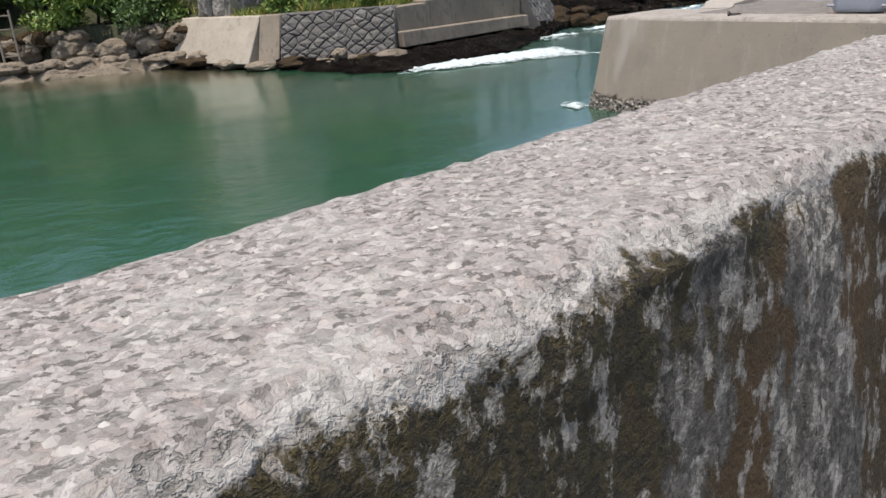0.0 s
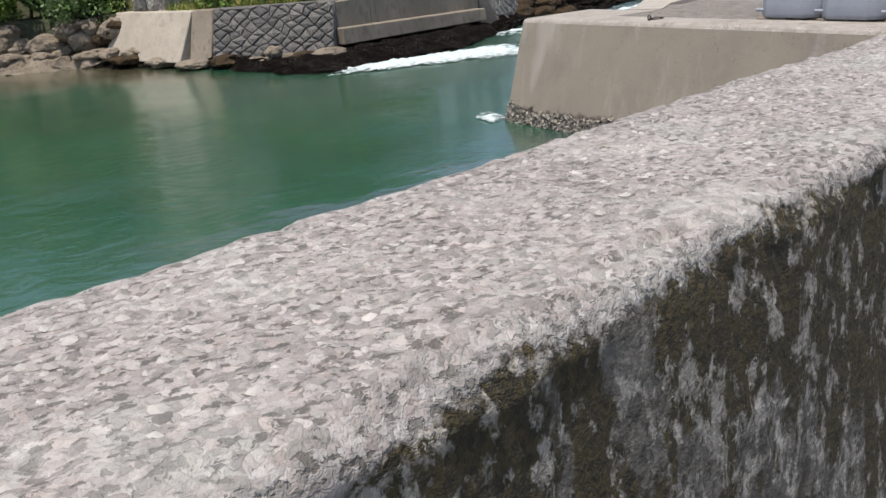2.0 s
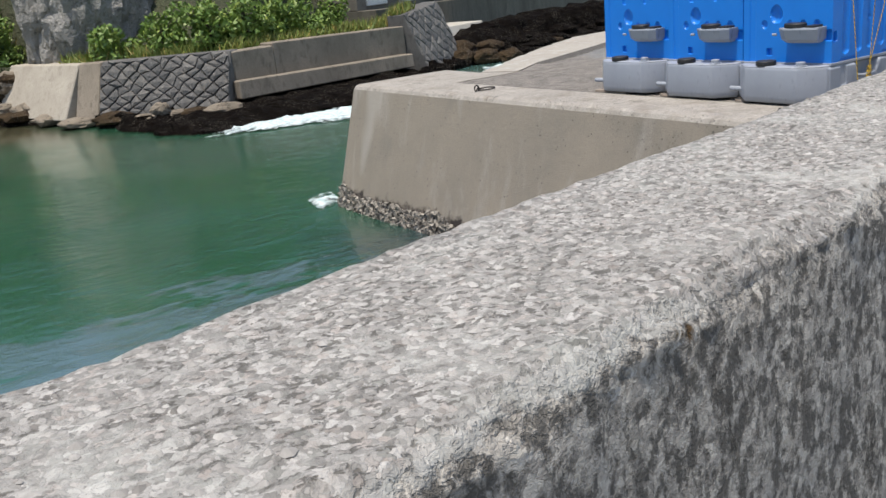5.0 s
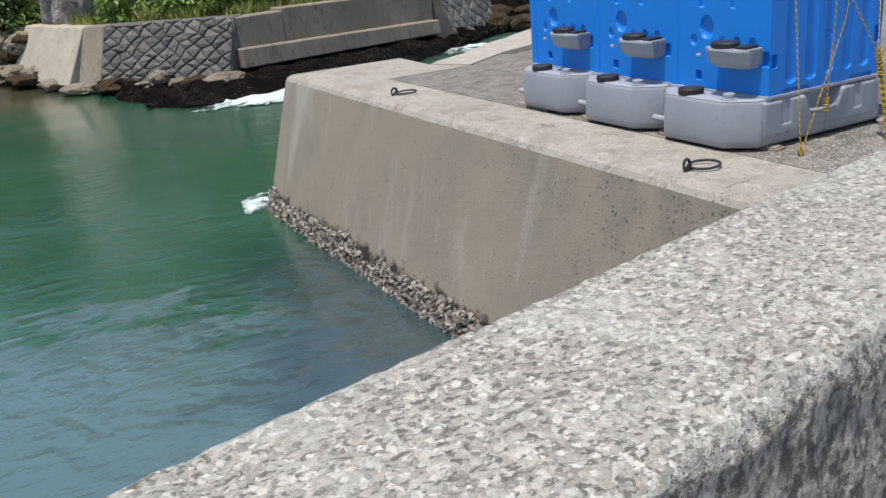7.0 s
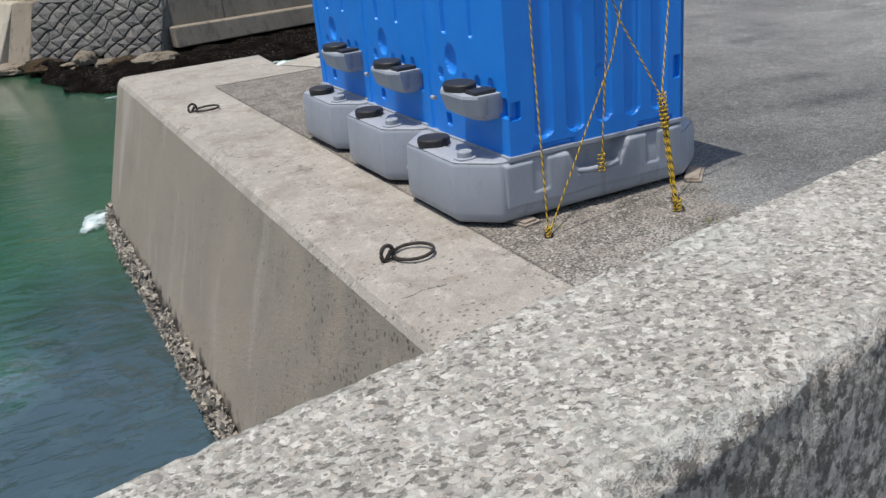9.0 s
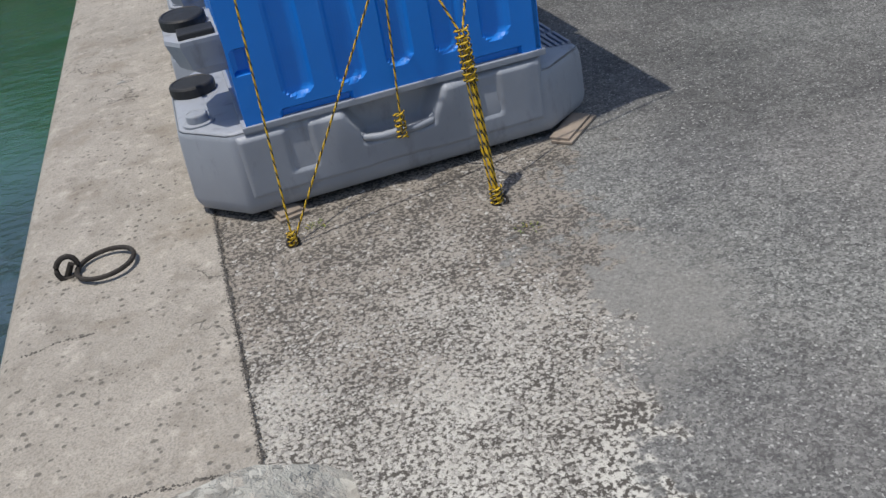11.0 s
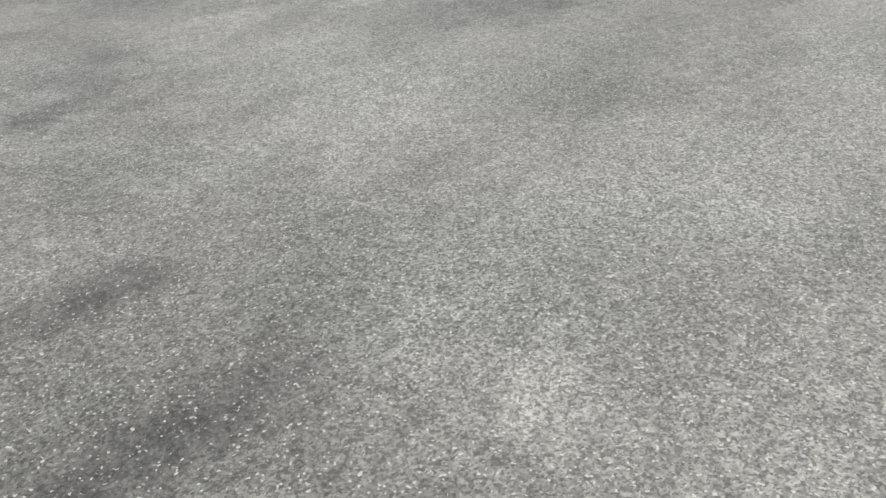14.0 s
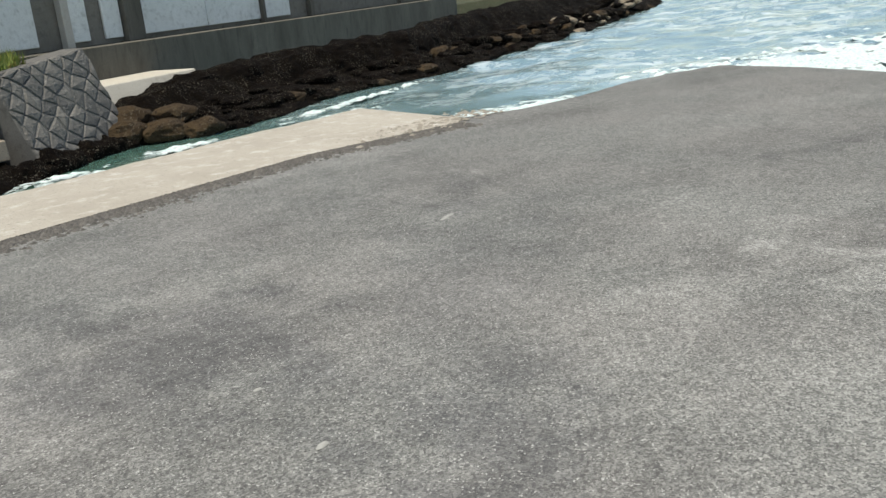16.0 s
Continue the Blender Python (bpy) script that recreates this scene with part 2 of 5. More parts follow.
def water_mat():
    k = Mat("green_water", 0.08)
    k.b.inputs["IOR"].default_value = 1.45
    k.b.inputs["Specular IOR Level"].default_value = 1.0
    k.b.inputs["Coat Weight"].default_value = 0.7
    k.b.inputs["Coat Roughness"].default_value = 0.14
    x, y = k.axis(0), k.axis(1)
    sea = k.fit(x, 6.0, 24.0)
    c = k.mix(k.noise(0.16, 3, 0.5), (0.017, 0.076, 0.041), (0.024, 0.094, 0.052))
    c = k.mix(k.math("MULTIPLY", k.noise(0.3, 5, 0.6, (1, 0.6, 1), 0.5, 0.75), 0.4), c, (0.07, 0.115, 0.078))
    shoal = k.fit(k.math("ADD", k.math("ADD", y, k.math("MULTIPLY", x, 0.9)), k.wave(0.5, 4, 1.5)), 19.5, 23.5)
    c = k.mix(k.math("MULTIPLY", k.math("MULTIPLY", shoal, k.fit(x, -1.2, -2.6)), 0.85), c, (0.085, 0.07, 0.04))
    # grey-blue sky reflection painted into the colour of the water in the quay's corner
    sky_tint = k.math("MULTIPLY", k.fit(k.math("ADD", y, k.math("ADD", k.wave(0.6, 3, 1.2, (1.0, 1.6, 1)), k.wave(1.7, 4, 1.1, (0.8, 1.7, 1)))), 7.9, 7.45), k.fit(x, -10.0, -6.5))
    c = k.mix(k.math("MULTIPLY", sky_tint, 0.8), c, (0.076, 0.124, 0.138))
    # dark reflection of the quay face, also put into the base colour
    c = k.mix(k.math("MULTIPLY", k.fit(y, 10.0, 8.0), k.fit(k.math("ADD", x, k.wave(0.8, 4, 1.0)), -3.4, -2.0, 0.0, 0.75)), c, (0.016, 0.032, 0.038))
    c = k.mix(sea, c, (0.14, 0.235, 0.25))
    out = k.fit(x, 12.0, 30.0)
    swirl = k.noise(0.16, 4, 0.6, (0.8, 1.2, 1), 0.38, 0.58)
    # rings that spread from an eddy beside the quay, and wind ripples round it
    ring = k.near(-2.9, 6.5, 1.0)
    rings = k.math("MULTIPLY", k.math("SINE", k.math("MULTIPLY", k.math("ADD", ring, k.wave(1.1, 4, 0.35)), 13.0)), k.math("MULTIPLY", k.fit(ring, 2.6, 0.5), k.noise(1.3, 3, 0.5, None, 0.42, 0.6)))
    combed = k.math("MULTIPLY", k.fit(x, -7.5, -3.0), k.noise(0.5, 3, 0.5, None, 0.4, 0.58))
    lines = k.math("MULTIPLY", combed, k.noise(3.0, 3, 0.5, (0.55, 2.2, 1), 0.25, 0.65))
    k.warp(0.7, 1.1)
    lace = k.math("MULTIPLY", k.noise(1.0, 10, 0.72, (0.7, 1.2, 1), 0.46, 0.66), swirl)
    thin = k.math("MULTIPLY", k.noise(3.2, 8, 0.72, (0.5, 1.4, 1), 0.57, 0.67), k.noise(0.45, 3, 0.5, None, 0.44, 0.6))
    white = k.math("MAXIMUM", k.math("MULTIPLY", lace, out), k.math("MULTIPLY", thin, k.math("MULTIPLY", k.fit(x, 6.0, 18.0), 0.28)))
    c = k.mix(white, c, (0.78, 0.84, 0.86))
    k.rough(k.fit(white, 0, 1, 0.17, 0.7))
    rip = k.math("ADD", k.noise(2.2, 4, 0.55, (1.0, 1.7, 1)), k.math("MULTIPLY", k.noise(0.4, 3), 2.5))
    rip = k.math("ADD", rip, k.math("MULTIPLY", k.noise(9.0, 3), 0.08))
    rip = k.math("ADD", rip, k.math("MULTIPLY", lines, 1.6))
    rip = k.math("ADD", rip, k.math("MULTIPLY", rings, 4.0))
    rip = k.math("ADD", rip, k.math("MULTIPLY", out, k.wave(0.9, 5, 2.0)))
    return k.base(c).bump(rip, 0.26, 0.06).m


def foam_mat():
    k = Mat("sea_foam", 0.7)
    thick = k.math("ADD", k.axis(2), k.wave(5.0, 7, 0.045))
    k.link(k.fit(thick, -1.795, -1.735, 0.0, 0.95), k.b.inputs["Alpha"])
    return k.base(k.mix(k.noise(9.0, 5), (0.8, 0.86, 0.87), (0.42, 0.56, 0.56))).bump(k.noise(14.0, 5), 0.8, 0.05).m


def rock_mat(name, a, b, c, scale=2.0, gloss=0.5, speck=None):
    k = Mat(name, 0.9)
    k.b.inputs["Specular IOR Level"].default_value = gloss
    col = k.mix(k.noise(scale, 8, 0.65), a, b)
    col = k.mix(k.noise(scale * 5, 6, 0.65, None, 0.55, 0.7), col, c)
    col = k.mix(k.math("MULTIPLY", k.noise(scale * 16, 3, 0.5, None, 0.68, 0.74), 0.8), col, tuple(min(0.5, v * 4) for v in b))
    if speck:
        col = k.mix(k.math("MULTIPLY", k.noise(scale * 8, 4, 0.7, None, 0.58, 0.63), k.noise(scale * 0.5, 3, 0.5, None, 0.42, 0.58)), col, speck)
    h = k.math("ADD", k.noise(scale * 3, 8), k.noise(scale * 14, 4))
    return k.base(col).bump(h, 0.9, 0.06).m


def stone_mat():
    k = Mat("masonry_stone", 0.88)
    c = k.mix(k.random(), (0.06, 0.059, 0.058), (0.2, 0.186, 0.165))
    c = k.mix(k.noise(4.0, 7, 0.65), c, (0.09, 0.088, 0.085))
    c = k.mix(k.noise(9.0, 6, 0.7, None, 0.56, 0.72), c, (0.24, 0.23, 0.21))
    return k.base(c).bump(k.noise(14.0, 7), 0.7, 0.03).m


def leaf_mat(name, a, b, c):
    k = Mat(name, 0.55)
    r = k.island()
    col = k.mix(k.fit(r, 0, 0.6), a, b)
    col = k.mix(k.fit(r, 0.75, 1.0), col, c)
    k.b.inputs["Subsurface Weight"].default_value = 0.0
    return k.base(col).m


def plastic(name, a, b, rough=0.42, wear=(0.5, 0.5, 0.5), amount=0.25):
    k = Mat(name, rough)
    c = k.mix(k.noise(2.2, 5, 0.6), a, b)
    c = k.mix(k.math("MULTIPLY", k.noise(13.0, 6, 0.65, (1, 1, 0.4), 0.55, 0.75), amount), c, wear)
    k.rough(k.fit(k.noise(6.0, 4), 0, 1, rough - 0.08, rough + 0.14))
    return k.base(c).bump(k.noise(320.0, 2), 0.08, 0.002).m


def plain(name, col, rough=0.6, metal=0.0, vary=0.25, scale=20.0):
    k = Mat(name, rough, metal)
    dk = tuple(v * (1 - vary) for v in col)
    return k.base(k.mix(k.noise(scale, 5), col, dk)).bump(k.noise(scale * 4, 3), 0.2, 0.002).m


def wall_mat(name, low, high, pale, bold=1.0):
    """Seawall concrete: eroded pale stones on top, moss and algae running down the land flank."""
    k = Mat(name, 0.9)
    along, across, up = k.axis(0), k.axis(1), k.axis(2)
    # how bare of moss the flank is, stretch by stretch
    bare = k.math("ADD", k.fit(along, -8.5, -7.9, 0.012, 0.14), k.fit(along, -7.0, -5.0, 0.0, 0.08))
    for x0, x1, more in ((-10.5, -10.2, 0.04), (-9.82, -9.74, 0.05), (-9.42, -9.2, -0.16), (-8.5, -8.25, 0.07)):
        bare = k.math("ADD", bare, k.fit(along, x0, x1, 0.0, more))
    bare = k.math("ADD", bare, k.math("MULTIPLY", k.fit(up, 0.92, 1.08, 0.0, -0.04), k.fit(along, -9.2, -10.6)))
    lip = k.math("ADD", up, k.math("ADD", k.wave(7.0, 5, 0.016), k.wave(55.0, 3, 0.009)))
    flank = k.math("MULTIPLY", k.fit(lip, 1.122, 1.113), k.fit(k.math("SUBTRACT", across, k.math("MULTIPLY", along, 0.185)), 0.34, 0.3))
    shoulder = k.math("MULTIPLY", k.fit(lip, 1.14, 1.126), k.noise(3.0, 5, 0.6, None, 0.4, 0.55))
    broad, bloom = k.noise(1.6, 6, 0.62, None, 0.5, 0.75), k.noise(2.7, 4, 0.6, None, 0.58, 0.72)
    # flank: rough grey mortar, dark film in runs, thick moss in patches
    still = k.co
    k.warp(22.0, 0.045)
    film = k.fit(k.math("SUBTRACT", k.noise(6.5, 7, 0.66, (1.5, 1.5, 0.6), 0, 1), bare), 0.445, 0.505)
    moss = k.fit(k.math("SUBTRACT", k.noise(4.2, 6, 0.62, (1.5, 1.5, 0.55), 0, 1), bare), 0.47, 0.495)
    rusty = k.math("MAXIMUM", k.noise(2.2, 4, 0.6, None, 0.5, 0.62), k.math("MULTIPLY", k.fit(along, -9.0, -8.8), k.fit(along, -8.3, -8.5, 0.0, 0.8)))
    k.co = still
    k.warp(120.0, 0.011)
    grit_a, grit_b = k.cells(85.0), k.cells(140.0)
    flake = k.noise(48.0, 4, 0.65, (1, 1, 0.7), 0.44, 0.56)
    s = k.mix(k.fit(grit_a[0], 0.1, 0.9), (0.27, 0.25, 0.222), (0.5, 0.465, 0.41))
    s = k.mix(k.math("MULTIPLY", flake, 0.9), s, (0.065, 0.06, 0.052))
    lit = k.noise(30.0, 5, 0.7, (1, 1, 0.6), 0.53, 0.6)
    s = k.mix(k.math("MULTIPLY", film, 0.8), s, k.mix(k.fit(grit_b[0], 0.25, 0.8), (0.028, 0.025, 0.02), (0.1, 0.09, 0.076)))
    s = k.mix(moss, s, k.mix(rusty, k.mix(k.fit(grit_b[1], 0.2, 0.8), (0.022, 0.018, 0.008), (0.05, 0.038, 0.013)), (0.075, 0.042, 0.014)))
    s = k.mix(k.math("MULTIPLY", lit, 0.8), s, k.mix(k.fit(grit_b[2], 0.2, 0.8), (0.26, 0.24, 0.21), (0.44, 0.41, 0.36)))
    # worn top: flat broken stones in paler mortar
    one, two = k.cells(104.0), k.cells(170.0)
    joint = k.voronoi(104.0, "DISTANCE_TO_EDGE", 0.1, 0.02)
    c = k.mix(k.fit(one[0], 0.0, 1.0), low, high)
    c = k.mix(k.math("MULTIPLY", k.fit(one[1], 0.72, 0.86), 0.8 * bold), c, pale)
    c = k.mix(k.math("MULTIPLY", k.fit(one[1], 0.2, 0.08), 0.65 * bold), c, tuple(v * 0.6 for v in low))
    c = k.mix(k.math("MULTIPLY", k.fit(one[2], 0.75, 0.95), 0.4), c, (high[0] * 1.08, high[1] * 0.95, high[2] * 0.89))
    c = k.mix(k.math("MULTIPLY", k.fit(one[2], 0.25, 0.1), 0.4), c, (low[0] * 1.1, low[1] * 1.2, low[2] * 1.16))
    c = k.mix(k.math("MULTIPLY", k.fit(two[0], 0.3, 0.9), 0.45), c, k.mix(k.fit(two[1], 0.3, 0.7), tuple(v * 0.85 for v in low), tuple(v * 1.1 for v in high)))
    c = k.mix(k.math("MULTIPLY", joint, 0.12), c, tuple(v * 0.8 for v in low))
    pit = k.math("MULTIPLY", k.noise(88.0, 3, 0.6, (0.75, 1.25, 1), 0.445, 0.385), k.noise(7.0, 3, 0.5, None, 0.32, 0.46))
    c = k.mix(k.math("MULTIPLY", pit, 0.85), c, (0.085, 0.078, 0.068))
    c = k.mix(k.math("MULTIPLY", broad, 0.25), c, tuple(v * 0.75 for v in low))
    c = k.mix(k.math("MULTIPLY", bloom, 0.3), c, (0.44, 0.47, 0.43))
    c = k.mix(k.math("MULTIPLY", shoulder, 0.4), c, (0.45, 0.45, 0.415))
    h = k.math("ADD", k.math("MULTIPLY", one[0], 0.55), k.math("MULTIPLY", k.noise(110.0, 4), 0.8))
    h = k.math("SUBTRACT", h, k.math("ADD", k.math("MULTIPLY", joint, 0.15), k.math("MULTIPLY", pit, 2.4)))
    h = k.math("SUBTRACT", h, k.math("MULTIPLY", flank, k.math("MULTIPLY", flake, 1.2)))
    return k.base(k.mix(flank, c, s)).bump(h, 0.55, 0.006).m


WALL_PINK = wall_mat("weathered_wall_rosy", (0.185, 0.17, 0.158), (0.36, 0.335, 0.315), (0.5, 0.475, 0.45), 0.6)
WALL_GREY = wall_mat("weathered_wall_grey", (0.175, 0.166, 0.152), (0.35, 0.335, 0.312), (0.5, 0.48, 0.45), 0.8)
WALL_CREAM = wall_mat("weathered_wall_cream", (0.212, 0.202, 0.178), (0.41, 0.394, 0.352), (0.56, 0.543, 0.495))
WALL_PEBBLE = pebble("wall_pebble", (0.27, 0.256, 0.235), (0.45, 0.43, 0.4), (0.15, 0.14, 0.127))
KERB = concrete("kerb_concrete", (0.38, 0.35, 0.308), (0.27, 0.247, 0.214), (0.2, 0.178, 0.15), 130.0, worn=True)


def pier_face_mat():
    """Battered quay face: warm grey with rain streaks, pits and a rusty tide band."""
    k = Mat("pier_face_concrete", 0.9)
    c = k.mix(k.noise(0.9, 6, 0.6), (0.3, 0.253, 0.196), (0.23, 0.2, 0.16))
    c = k.mix(k.noise(2.6, 7, 0.65, (1, 1, 0.14), 0.55, 0.72), c, (0.34, 0.305, 0.26))
    c = k.mix(k.math("MULTIPLY", k.noise(2.0, 6, 0.6, (1.0, 1.0, 0.5), 0.55, 0.75), 0.5), c, (0.17, 0.155, 0.135))
    c = k.mix(k.noise(150.0, 2, 0.5, None, 0.48, 0.8), c, (0.15, 0.132, 0.112))
    c = k.mix(k.math("MULTIPLY", k.math("LESS_THAN", k.voronoi(11.0), 0.1), 0.75), c, (0.06, 0.052, 0.045))
    pocked = k.math("MULTIPLY", k.fit(k.math("ADD", k.axis(1), k.wave(1.4, 4, 1.5)), 4.6, 2.6), k.noise(2.6, 4, 0.6, None, 0.34, 0.5))
    pock = k.math("MULTIPLY", k.fit(k.math("ADD", k.voronoi(21.0), k.wave(60.0, 2, 0.12)), 0.3, 0.2), pocked)
    c = k.mix(k.math("MULTIPLY", pocked, 0.42), c, (0.13, 0.118, 0.1))
    c = k.mix(k.math("MULTIPLY", pock, 0.8), c, (0.06, 0.053, 0.045))
    low = k.fit(k.math("ADD", k.axis(2), k.wave(6.0, 4, 0.1)), -1.5, -1.6)
    c = k.mix(low, c, (0.028, 0.02, 0.016))
    c = k.mix(k.math("MULTIPLY", k.noise(0.7, 3, 0.5, (1, 1, 0.05), 0.62, 0.66), 0.5), c, (0.4, 0.365, 0.32))
    h = k.math("ADD", k.noise(120.0, 3), k.math("MULTIPLY", k.noise(18.0, 5), 0.8))
    h = k.math("SUBTRACT", h, k.math("MULTIPLY", pock, 2.0))
    return k.base(c).bump(h, 0.45, 0.005).m


PIER_FACE = pier_face_mat()
STRIP = concrete("strip_concrete", (0.38, 0.352, 0.305), (0.3, 0.272, 0.23), (0.52, 0.5, 0.465), 130.0)
PALE = concrete("pale_concrete", (0.5, 0.47, 0.41), (0.42, 0.39, 0.335), (0.33, 0.3, 0.25), 60.0, pits=False)
GREY = concrete("grey_concrete", (0.25, 0.222, 0.185), (0.17, 0.15, 0.126), (0.1, 0.088, 0.073), 60.0, pits=False)
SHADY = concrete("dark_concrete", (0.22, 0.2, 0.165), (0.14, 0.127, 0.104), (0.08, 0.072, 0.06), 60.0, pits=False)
PANEL = concrete("painted_panel", (0.78, 0.78, 0.74), (0.68, 0.68, 0.64), (0.4, 0.39, 0.35), 50.0, pits=False)
ASPHALT = asphalt_mat()
CHIP = pebble("asphalt_chip", (0.07, 0.07, 0.068), (0.17, 0.172, 0.164), (0.25, 0.248, 0.238))
DARK_GRIT = pebble("dark_grit", (0.03, 0.028, 0.025), (0.055, 0.05, 0.045), (0.11, 0.1, 0.088))
APRON_PEBBLE = pebble("apron_pebble", (0.27, 0.257, 0.236), (0.5, 0.485, 0.45), (0.12, 0.105, 0.093))
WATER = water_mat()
FOAM = foam_mat()
WET_ROCK = rock_mat("weedy_rock", (0.004, 0.003, 0.0025), (0.009, 0.0065, 0.0045), (0.018, 0.012, 0.007), 2.6, 0.06, (0.15, 0.135, 0.11))
TAN_ROCK = rock_mat("tan_rock", (0.34, 0.285, 0.215), (0.2, 0.165, 0.12), (0.05, 0.038, 0.026), 1.6)
BROWN_ROCK = rock_mat("brown_rock", (0.09, 0.06, 0.03), (0.035, 0.023, 0.014), (0.012, 0.009, 0.007), 2.2, 0.2, (0.2, 0.17, 0.13))
WARM = concrete("warm_concrete", (0.29, 0.245, 0.19), (0.175, 0.147, 0.112), (0.085, 0.07, 0.053), 60.0, (1, 1, 0.5), True)
BLEACHED = concrete("bleached_concrete", (0.44, 0.395, 0.325), (0.34, 0.3, 0.24), (0.25, 0.22, 0.175), 60.0, pits=False)
STAINED = concrete("stained_concrete", (0.165, 0.15, 0.12), (0.085, 0.077, 0.06), (0.06, 0.053, 0.042), 60.0, (1, 1, 0.25), False)
CLIFF = rock_mat("cliff_rock", (0.32, 0.305, 0.28), (0.2, 0.19, 0.168), (0.1, 0.095, 0.075), 0.9)
SOIL = rock_mat("hill_soil", (0.05, 0.055, 0.025), (0.035, 0.042, 0.018), (0.08, 0.065, 0.04), 0.7)
STONE = stone_mat()
MORTAR = concrete("old_mortar", (0.13, 0.125, 0.117), (0.09, 0.086, 0.08), (0.04, 0.038, 0.036), 60.0, pits=False)
RUBBLE = pebble("tan_rubble", (0.3, 0.265, 0.215), (0.2, 0.175, 0.14), (0.36, 0.33, 0.28))
SHELL = pebble("oyster_shell", (0.035, 0.027, 0.021), (0.4, 0.36, 0.3), (0.03, 0.023, 0.017))
LEAF = leaf_mat("leaf", (0.075, 0.145, 0.022), (0.14, 0.22, 0.035), (0.22, 0.27, 0.05))
DARK_LEAF = leaf_mat("dark_leaf", (0.04, 0.085, 0.02), (0.07, 0.13, 0.028), (0.11, 0.17, 0.035))
GRASS = leaf_mat("grass_blade", (0.13, 0.2, 0.04), (0.22, 0.25, 0.055), (0.38, 0.27, 0.08))
BARK = rock_mat("bark", (0.09, 0.07, 0.05), (0.05, 0.04, 0.03), (0.12, 0.1, 0.08), 8.0)
BLUE = plastic("blue_plastic", (0.002, 0.21, 0.72), (0.002, 0.178, 0.64), 0.4, (0.03, 0.25, 0.68), 0.15)
TANK = plastic("grey_plastic", (0.32, 0.342, 0.385), (0.262, 0.284, 0.325), 0.48, (0.14, 0.145, 0.15), 0.7)
BLACK = plastic("black_plastic", (0.012, 0.012, 0.013), (0.02, 0.02, 0.021), 0.5, (0.06, 0.06, 0.06), 0.25)
IRON = plain("rusty_iron", (0.05, 0.043, 0.038), 0.75, 0.35, 0.5, 60.0)
TIMBER = plain("weathered_timber", (0.31, 0.255, 0.205), 0.8, 0.0, 0.35, 12.0)
YELLOW = plain("yellow_cord", (0.72, 0.46, 0.02), 0.6)
DARK_CORD = plain("black_cord", (0.015, 0.014, 0.013), 0.6)
LITTER = plain("pale_litter", (0.33, 0.33, 0.31), 0.8, 0.0, 0.4)


# ---- mesh helpers ----
def mesh_of(name, verts, faces, mats, index=None, smooth=False):
    me = bpy.data.meshes.new(name)
    me.from_pydata([tuple(v) for v in verts], [], faces)
    for m in mats if isinstance(mats, (list, tuple)) else [mats]:
        me.materials.append(m)
    if index is not None:
        me.polygons.foreach_set("material_index", index)
    if smooth:
        me.polygons.foreach_set("use_smooth", [True] * len(me.polygons))
    me.update()
    return me


def thing(name, label, category, kind="", group=""):
    return tagged(new(name), label, category, group, kind)


def from_bm(name, bm, mats, parent=None, label="", smooth=False):
    me = bpy.data.meshes.new(name)
    bm.normal_update()
    bm.to_mesh(me)
    bm.free()
    for m in mats if isinstance(mats, (list, tuple)) else [mats]:
        me.materials.append(m)
    if smooth:
        me.polygons.foreach_set("use_smooth", [True] * len(me.polygons))
    ob = new(name, me)
    ob.parent = parent
    if label:
        tagged(ob, label)
    return ob


def part(name, bm, material, parent, label="", smooth=False):
    return from_bm(name, bm, material, parent, label, smooth)


def put_mesh(name, me, parent=None, label=""):
    ob = new(name, me)
    ob.parent = parent
    if label:
        tagged(ob, label)
    return ob


def loft(rings, bm=None, caps=True):
    """A closed skin through rings of points with one count."""
    bm = bm or bmesh.new()
    vs = [[bm.verts.new(p) for p in ring] for ring in rings]
    n = len(rings[0])
    for a, b in zip(vs, vs[1:]):
        for i in range(n):
            bm.faces.new((a[i], a[(i + 1) % n], b[(i + 1) % n], b[i]))
    if caps:
        bm.faces.new(list(reversed(vs[0])))
        bm.faces.new(vs[-1])
    return bm


def box(bm, x0, y0, z0, x1, y1, z1, bevel=0.0):
    r = bmesh.ops.create_cube(bm, size=1)
    bmesh.ops.scale(bm, vec=(x1 - x0, y1 - y0, z1 - z0), verts=r["verts"])
    bmesh.ops.translate(bm, vec=((x0 + x1) / 2, (y0 + y1) / 2, (z0 + z1) / 2), verts=r["verts"])
    if bevel:
        edges = list({e for v in r["verts"] for e in v.link_edges})
        bmesh.ops.bevel(bm, geom=edges, offset=bevel, segments=2, affect="EDGES", profile=0.6)
    return bm


def tube(bm, pts, radius, sides=8, closed=False):
    """A round bar through points."""
    pts = [Vector(p) for p in pts]
    n = len(pts)
    rings = []
    for i, p in enumerate(pts):
        a = pts[i - 1] if (i or closed) else p
        b = pts[(i + 1) % n] if (i < n - 1 or closed) else p
        d = (b - a).normalized()
        up = Vector((0, 0, 1)) if abs(d.z) < 0.9 else Vector((1, 0, 0))
        u = d.cross(up).normalized()
        v = u.cross(d)
        r = radius[i] if isinstance(radius, (list, tuple)) else radius
        rings.append([bm.verts.new(p + r * (math.cos(t) * u + math.sin(t) * v)) for t in (2 * math.pi * k / sides for k in range(sides))])
    pairs = list(zip(rings, rings[1:])) + ([(rings[-1], rings[0])] if closed else [])
    for a, b in pairs:
        for k in range(sides):
            bm.faces.new((a[k], a[(k + 1) % sides], b[(k + 1) % sides], b[k]))
    if not closed:
        bm.faces.new(list(reversed(rings[0])))
        bm.faces.new(rings[-1])
    return bm


